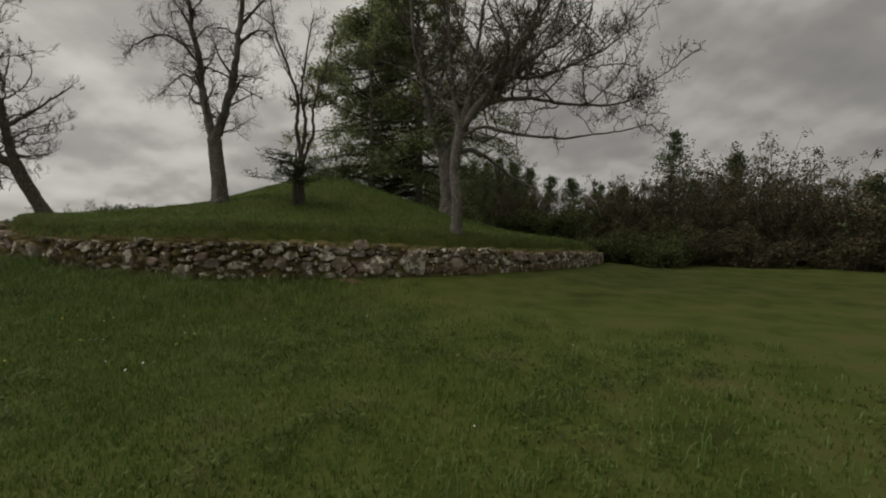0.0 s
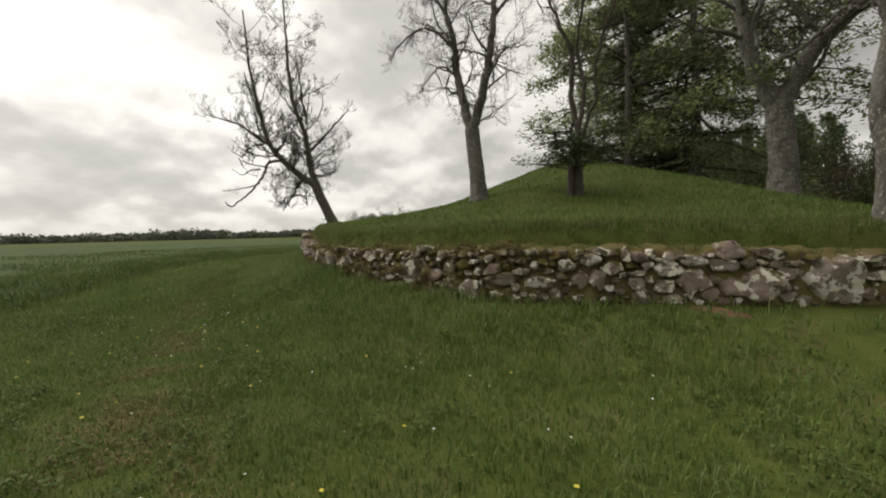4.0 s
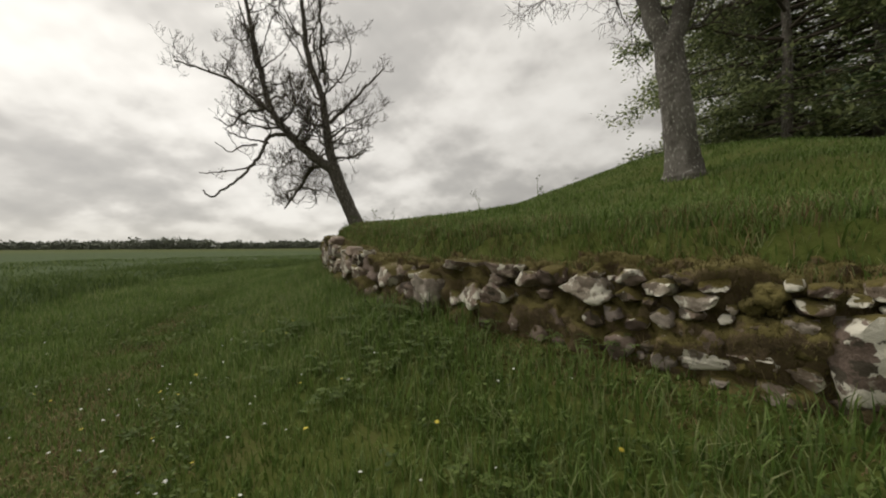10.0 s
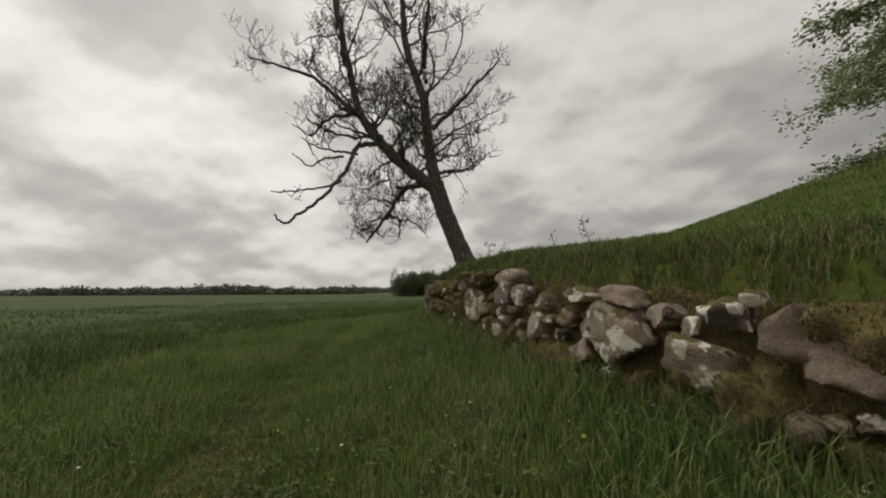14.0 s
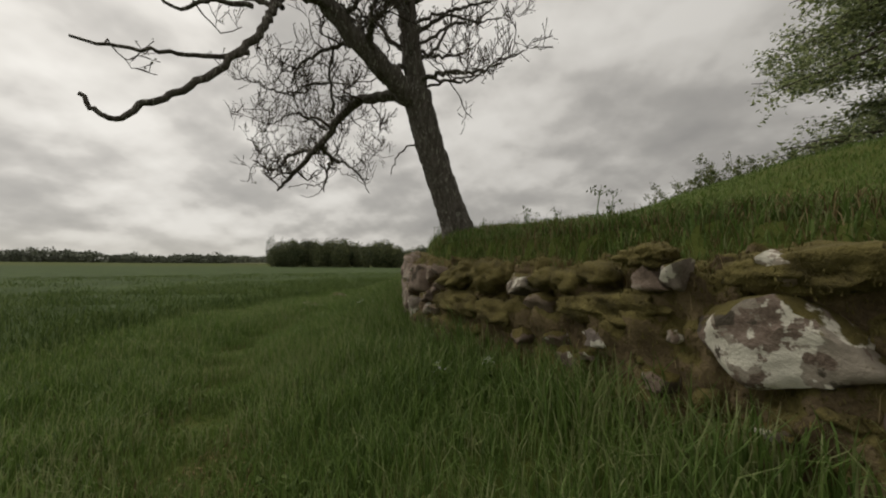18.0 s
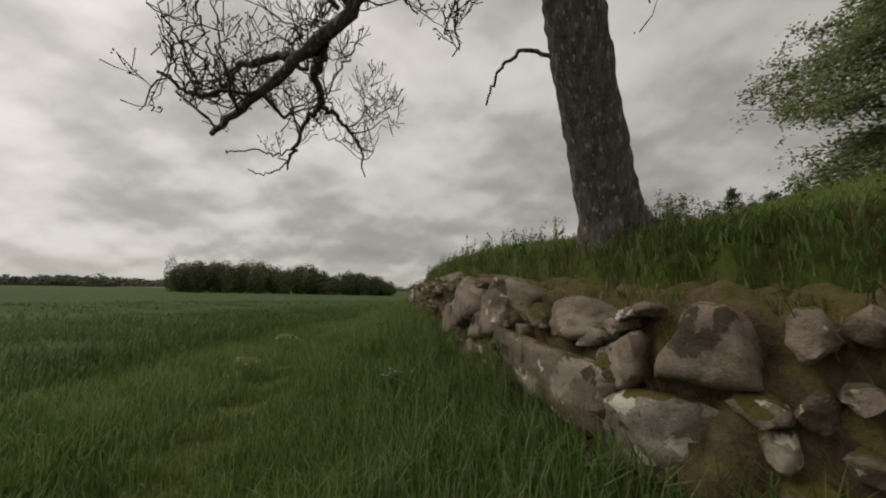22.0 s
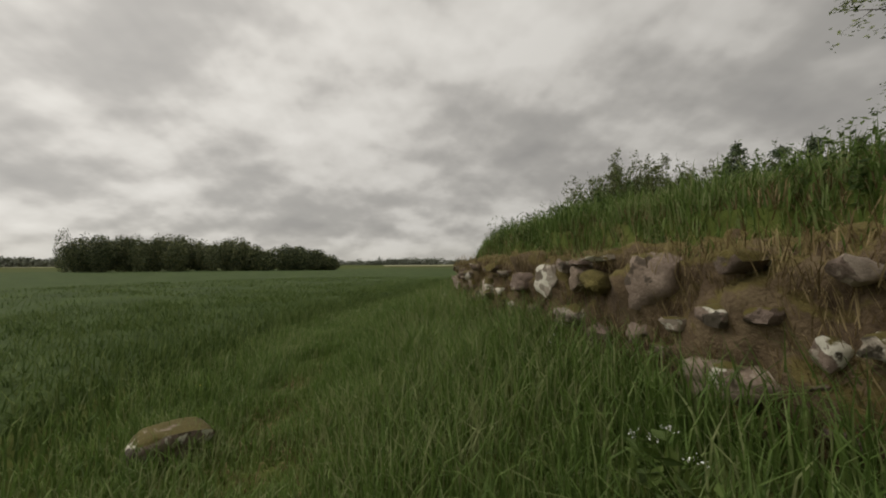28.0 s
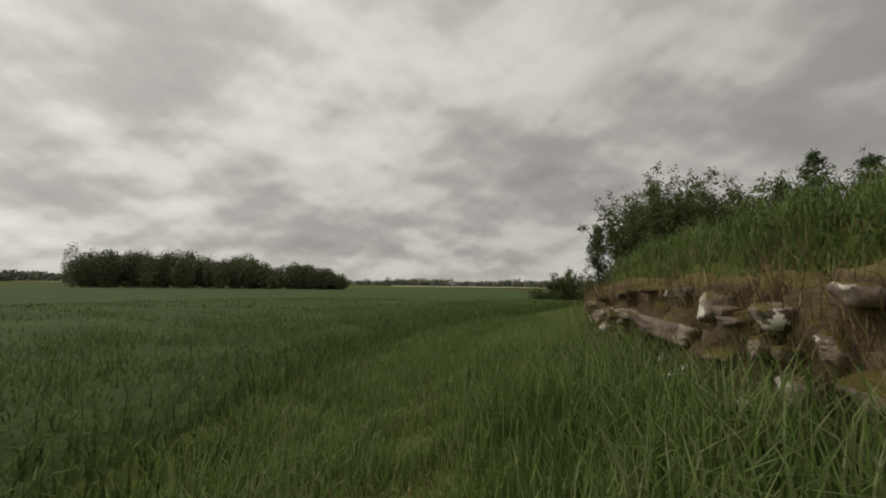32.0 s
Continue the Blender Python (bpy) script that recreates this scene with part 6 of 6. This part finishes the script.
def build_trodden():
    """Flattened straw-coloured blades along the faint path, and a bare soil patch below the wall."""
    n = 60000
    p = TRACK_D[rgg.randint(0, len(TRACK_D), n)] + rgg.normal(0, 0.34, (n, 2))
    d = terrain(p[:, 0], p[:, 1])[1]
    p = p[(d > 0.3) & (rgg.rand(n) < np.interp(-p[:, 0] + p[:, 1], [20, 34], [1.0, 0.45])) & (clumpy(p[:, 0], p[:, 1], 1.4, 6.0) > 0.40)]
    z = surface(p[:, 0], p[:, 1])
    blades("trodden_grass", p[:, 0], p[:, 1], z, rgg.uniform(0.04, 0.10, len(p)), np.full(len(p), 0.004), np.clip(rgg.normal(0.9, 0.06, len(p)), 0.5, 0.98), M_DRY, "flattened straw-coloured grass along the path", "grass", rgg)


build_trodden()


def build_soil(cx, cy, rx, ry, yaw, seed):
    """A bare patch of reddish soil, thin and uneven, lying on the turf."""
    V, F, n, m = [], [], 8, 22
    for a in range(n + 1):
        for b in range(m):
            w = 2 * math.pi * b / m
            k = a / n * (1 + 0.3 * noise.noise(Vector((math.cos(w) * 1.5, math.sin(w) * 1.5, seed))))
            u, v = math.cos(w) * k * rx, math.sin(w) * k * ry
            x, y = cx + u * math.cos(yaw) - v * math.sin(yaw), cy + u * math.sin(yaw) + v * math.cos(yaw)
            z = float(surface(np.array([x]), np.array([y]))[0]) + 0.035 * (1 - (a / n) ** 3) - 0.005 + 0.02 * noise.noise(Vector((x * 9, y * 9, seed)))
            V.append((x, y, z))
    for a in range(n):
        for b in range(m):
            F.append((a * m + b, a * m + (b + 1) % m, (a + 1) * m + (b + 1) % m, (a + 1) * m + b))
    tagged(mesh_np("bare_soil", V, F, M_SOIL, True), "patch of bare reddish soil in the grass below the wall", "soil", kind="stuff")


build_soil(-2.3, 9.42, 0.42, 0.16, -0.3, 3)


def build_crop():
    def stand(n, near, far, scale, name):
        x, y = scatter(n, -60, -8, -14, 60, rgg)
        m = inside(x + rgg.normal(0, 0.28, n), y + rgg.normal(0, 0.28, n), FIELD_POLY)
        x, y = x[m], y[m]
        td, _ = poly_dist(x, y, TRACK_D[::2])
        m = (td >= near) & (td < far)
        x, y, td = x[m], y[m], td[m]
        rows = 0.5 + 0.5 * np.sin((x * 0.62 - y * 0.30) * 2 * np.pi / 0.32)
        m = rgg.rand(len(x)) < 0.35 + 0.65 * rows
        x, y = x[m], y[m]
        ed, _ = poly_dist(x, y, dense(FIELD_EDGE, 0.5))
        z = base_z(x, y)
        h = (0.30 + 0.14 * clumpy(x, y, 0.9, 2.0)) * rgg.uniform(0.75, 1.25, len(x)) * np.interp(ed, [0, 1.0], [0.60, 1.0])
        blades(name, x, y, z, h, np.full(len(x), 0.0080 * scale), np.clip(rgg.normal(0.48, 0.24, len(x)), 0.03, 0.95), M_CROP, "young cereal plants with long blue-green leaves", "crop", rgg)

    stand(1150000, 0, 9, 1.15, "cereal_leaves")
    stand(270000, 9, 24, 2.8, "cereal_leaves")


build_crop()


def discs(name, x, y, z, r, mat, label, category, petals=8):
    """Small flower heads: a raised centre with a ring of pointed petals."""
    n = len(x)
    V, F = [], []
    for k in range(n):
        b = len(V)
        tx, ty = rgg.normal(0, 0.25, 2)
        V.append((x[k], y[k], z[k] + 0.004))
        for q in range(petals * 2):
            a = q * math.pi / petals
            rr = r[k] * (1.0 if q % 2 == 0 else 0.62)
            V.append((x[k] + math.cos(a) * rr, y[k] + math.sin(a) * rr, z[k] + rr * (tx * math.cos(a) + ty * math.sin(a))))
        for q in range(petals * 2):
            F.append((b, b + 1 + q, b + 1 + (q + 1) % (petals * 2)))
    ob = mesh_np(name, V, F, mat)
    return tagged(ob, label, category, kind="stuff")


def build_flowers():
    # patches of daisies along the path and out on the grass
    pts = []
    for cx, cy, n, r in ((-10.6, 6.6, 70, 1.0), (-12.3, 8.0, 60, 0.9), (-8.5, 5.2, 26, 1.4), (-5.5, 3.4, 30, 1.6), (-4.0, 6.0, 12, 1.4), (-9.5, 8.0, 14, 1.0), (-13.5, 9.6, 18, 1.0),
                         (-1.0, 4.0, 14, 3.0), (-6.0, 1.5, 26, 2.0), (-15.0, 10.2, 8, 1.2), (-23.2, 24.0, 10, 1.0), (-22.8, 28.0, 8, 1.2)):
        pts.append(np.column_stack([rgg.normal(cx, r, n), rgg.normal(cy, r, n)]))
    p = np.vstack(pts)
    z, d = terrain(p[:, 0], p[:, 1])
    m = (d > 0.25) & ~inside(p[:, 0], p[:, 1], FIELD_POLY)
    p, z = p[m], z[m]
    yel = rgg.rand(len(p)) < 0.28
    discs("daisies", p[~yel, 0], p[~yel, 1], z[~yel] + 0.09, rgg.uniform(0.009, 0.016, (~yel).sum()), M_WHITE, "small white daisies scattered in the grass", "flowers")
    discs("dandelions", p[yel, 0], p[yel, 1], z[yel] + 0.10, rgg.uniform(0.014, 0.022, yel.sum()), M_YELLOW, "yellow dandelion heads in the grass", "flowers", 10)


build_flowers()


def pinnate(rg, base, heading, length, rise):
    """Feathery compound leaves: pairs of toothed leaflets along an arching stalk, as quads."""
    V = []
    side = np.stack([-np.sin(heading), np.cos(heading), np.zeros(len(heading))], 1)
    fwd = np.stack([np.cos(heading), np.sin(heading), np.zeros(len(heading))], 1)

    def stalk(u):
        return base + fwd * (length * u)[:, None] + np.array((0, 0, 1.0)) * (rise * np.sin(u * 2.1))[:, None]

    n = len(base)
    for u, w in ((0.40, 0.30), (0.62, 0.34), (0.82, 0.26)):
        p = stalk(np.full(n, u))
        for sgn in (-1, 1):
            d = side * sgn * 0.85 + fwd * 0.5 + np.array((0, 0, 0.12))
            ln = (length * w * rg.uniform(0.8, 1.2, n))[:, None]
            q = fwd * ln * 0.24 - side * sgn * ln * 0.10
            droop = np.array((0, 0, -0.10)) * ln
            V.append(np.stack([p, p + d * ln * 0.5 + q, p + d * ln + droop, p + d * ln * 0.5 - q], 1))
    p, ln = stalk(np.full(n, 0.86)), (length * 0.34)[:, None]
    V.append(np.stack([p, p + fwd * ln * 0.5 + side * ln * 0.28, p + fwd * ln + np.array((0, 0, -0.15)) * ln, p + fwd * ln * 0.5 - side * ln * 0.28], 1))
    V = np.concatenate(V).reshape(-1, 3)
    return V, np.arange(len(V)).reshape(-1, 4)


def build_herbs():
    """Cow parsley and nettles at the wall foot, thickest where the moss bank begins."""
    s = rgg.uniform(along(-6.0, 8.9), S_E - 1, 1500)
    P = np.array([np.concatenate([wall_point(v)[0], wall_point(v)[1]]) for v in s])
    o = 0.15 + 1.7 * rgg.rand(len(s)) ** 1.5
    x, y = P[:, 0] - P[:, 3] * o, P[:, 1] + P[:, 2] * o
    lush = np.exp(-((x + 11.2) / 1.4) ** 2)
    keep = (clumpy(x, y, 1.3, 12.0) > 0.62 - 0.28 * lush) & (poly_dist(x, y, TRACK_D)[0] > 0.5) & (rgg.rand(len(x)) < 0.30 + 0.50 * lush)
    x, y, o, lush = x[keep], y[keep], o[keep], lush[keep]
    k = np.repeat(np.arange(len(x)), 6)
    base = np.column_stack([x[k], y[k], surface(x, y)[k]]) + rgg.normal(0, 0.035, (len(k), 3)) * (1, 1, 0)
    base[:, 2] += rgg.uniform(0.01, 0.15, len(k)) * (1.15 - 0.25 * o[k])
    V, F = pinnate(rgg, base, rgg.uniform(0, 2 * np.pi, len(k)), rgg.uniform(0.09, 0.18, len(k)) * (0.85 + 0.3 * lush[k]), rgg.uniform(0.02, 0.09, len(k)))
    ob = mesh_np("weeds", V, F, M_HERB)
    tagged(ob, "feathery cow parsley and nettles at the foot of the wall", "weeds", kind="stuff")


build_herbs()


def build_meadow_herbs():
    """Low clover and dandelion leaves in loose patches through the short turf."""
    c = np.column_stack(scatter(15000, -20, 7, -3, 14, rgg))
    td, _ = poly_dist(c[:, 0], c[:, 1], TRACK_D[::2])
    d = terrain(c[:, 0], c[:, 1])[1]
    c = c[(td < 7) & (td > 0.35) & (d > 0.4) & ~inside(c[:, 0], c[:, 1], FIELD_POLY) & (clumpy(c[:, 0], c[:, 1], 0.9, 15.0) > 0.58 - 0.26 * np.exp(-(d / 3.0) ** 2))]
    cen = np.column_stack([c, surface(c[:, 0], c[:, 1]) + rgg.uniform(0.04, 0.10, len(c))])
    V, F = leaf_quads(rgg, cen, 0.024, 0.035, 13, 0.65)
    tagged(mesh_np("meadow_herbs", V, F, M_HERB), "low clover and dandelion leaves in the meadow turf", "herbs", kind="stuff")


build_meadow_herbs()


def build_thistle(x, y, h, seed):
    rg = np.random.RandomState(seed)
    z = ground_at(x, y)
    root = empty("weed_stalk", x, y, z, "tall thin weed stalk on the mound rim", "weed", "weed stalks on the rim")
    tb, cen = Tubes(), []
    pts, _ = shoot(rg, np.array((x, y, z - 0.02)), np.array((rg.normal(0, 0.15), rg.normal(0, 0.15), 1)), h, 5, 0.08, 0)
    tb.add(pts, np.linspace(0.006, 0.003, 6), 4)
    stalk = tb.mesh("stalk", M_TALL, root)
    for q in range(7):
        g = rg.uniform(0.3, 1.0) * 5
        i = min(4, int(g))
        p = pts[i] + (pts[i + 1] - pts[i]) * (g - i)
        e, _ = shoot(rg, p, np.array((rg.normal(0, 1), rg.normal(0, 1), 0.8)), h * 0.22, 2, 0.2, 0.1)
        sprig = Tubes()
        sprig.add(e, [0.003, 0.0025, 0.002], 3)
        sprig.mesh("sprig", M_TALL, stalk)
        cen.append(e[-1])
    leafy_clumps(rg, cen, 0.018, 0.02, 4, 0.0, M_HERB, "foliage", root)
    child_fix(root)


for k in range(22):
    s = rgg.uniform(S_B + 2, S_E - 2)
    p, t, zf, zt = wall_point(s)
    o = -rgg.uniform(0.6, 2.2)
    build_thistle(p[0] - t[1] * o, p[1] + t[0] * o, rgg.uniform(0.25, 0.5), 300 + k)


def build_flower_weed(x, y, h, seed):
    """A leafy upright weed with a loose head of small white flowers."""
    rg = np.random.RandomState(seed)
    z = ground_at(x, y)
    root = empty("flowering_weed", x, y, z, "tall green weed with a loose white flower head", "weed", "flowering weeds by the wall")
    cen = []
    for q in range(rg.randint(2, 5)):
        pts, d = shoot(rg, np.array((x + rg.normal(0, 0.03), y + rg.normal(0, 0.03), z - 0.02)), np.array((rg.normal(0, 0.18), rg.normal(0, 0.18), 1)), h * rg.uniform(0.6, 1.0), 6, 0.07, 0)
        tb, heads = Tubes(), []
        tb.add(pts, np.linspace(0.006, 0.003, 7), 5)
        stalk = tb.mesh("stalk", M_TALL, root)
        for g in np.linspace(0.8, 5.4, 9):
            i = min(5, int(g))
            cen.append(pts[i] + (pts[i + 1] - pts[i]) * (g - i) + rg.normal(0, 0.02, 3))
        for _ in range(5):
            e, _ = shoot(rg, pts[-1], np.array((rg.normal(0, 0.7), rg.normal(0, 0.7), 1)), 0.05, 2, 0.2, 0.1)
            ray = Tubes()
            ray.add(e, [0.002, 0.0016, 0.0014], 3)
            ray.mesh("flower_stem", M_TALL, stalk)
            heads.append(e[-1])
        tagged(leafy_clumps(rg, heads, 0.0045, 0.006, 5, 0.0, M_WHITE, "flower_head", stalk), "loose head of small white flowers", kind="stuff")
    leafy_clumps(rg, cen, 0.045, 0.03, 3, 0.4, M_HERB, "foliage", root)
    child_fix(root)


for k, (x, y, h) in enumerate([(-20.11, 17.11, 0.42), (-20.05, 17.25, 0.30), (-17.0, 13.40, 0.34), (-17.4, 13.50, 0.30), (-21.95, 25.0, 0.36), (-21.9, 24.6, 0.28), (-15.64, 11.75, 0.28), (-21.2, 22.2, 0.34), (-21.25, 20.6, 0.38)]):
    build_flower_weed(x, y, h, 500 + k)


def build_field_stone(x, y, r, seed, label):
    me = rock_mesh(seed, 3, 0.12, M_STONE_LICHEN)
    me.name = "field_stone"
    ob = new("field_stone", me)
    z = ground_at(x, y)
    ob.matrix_world = Matrix.Translation((x, y, z + r * 0.30)) @ Matrix.Rotation(seed, 4, "Z") @ Matrix.Diagonal((r, r * 0.75, r * 0.55, 1))
    tagged(ob, label, "stone", "stones beside the path")


build_field_stone(-23.08, 19.28, 0.24, 401, "half-buried pale field stone in tall grass by the crop")
build_field_stone(-22.88, 18.63, 0.18, 402, "half-buried pale field stone in tall grass by the crop")
build_field_stone(-22.45, 17.75, 0.12, 404, "small pale field stone in the grass by the crop")
build_field_stone(-23.95, 22.00, 0.26, 403, "rounded brown field stone lying in the grass")
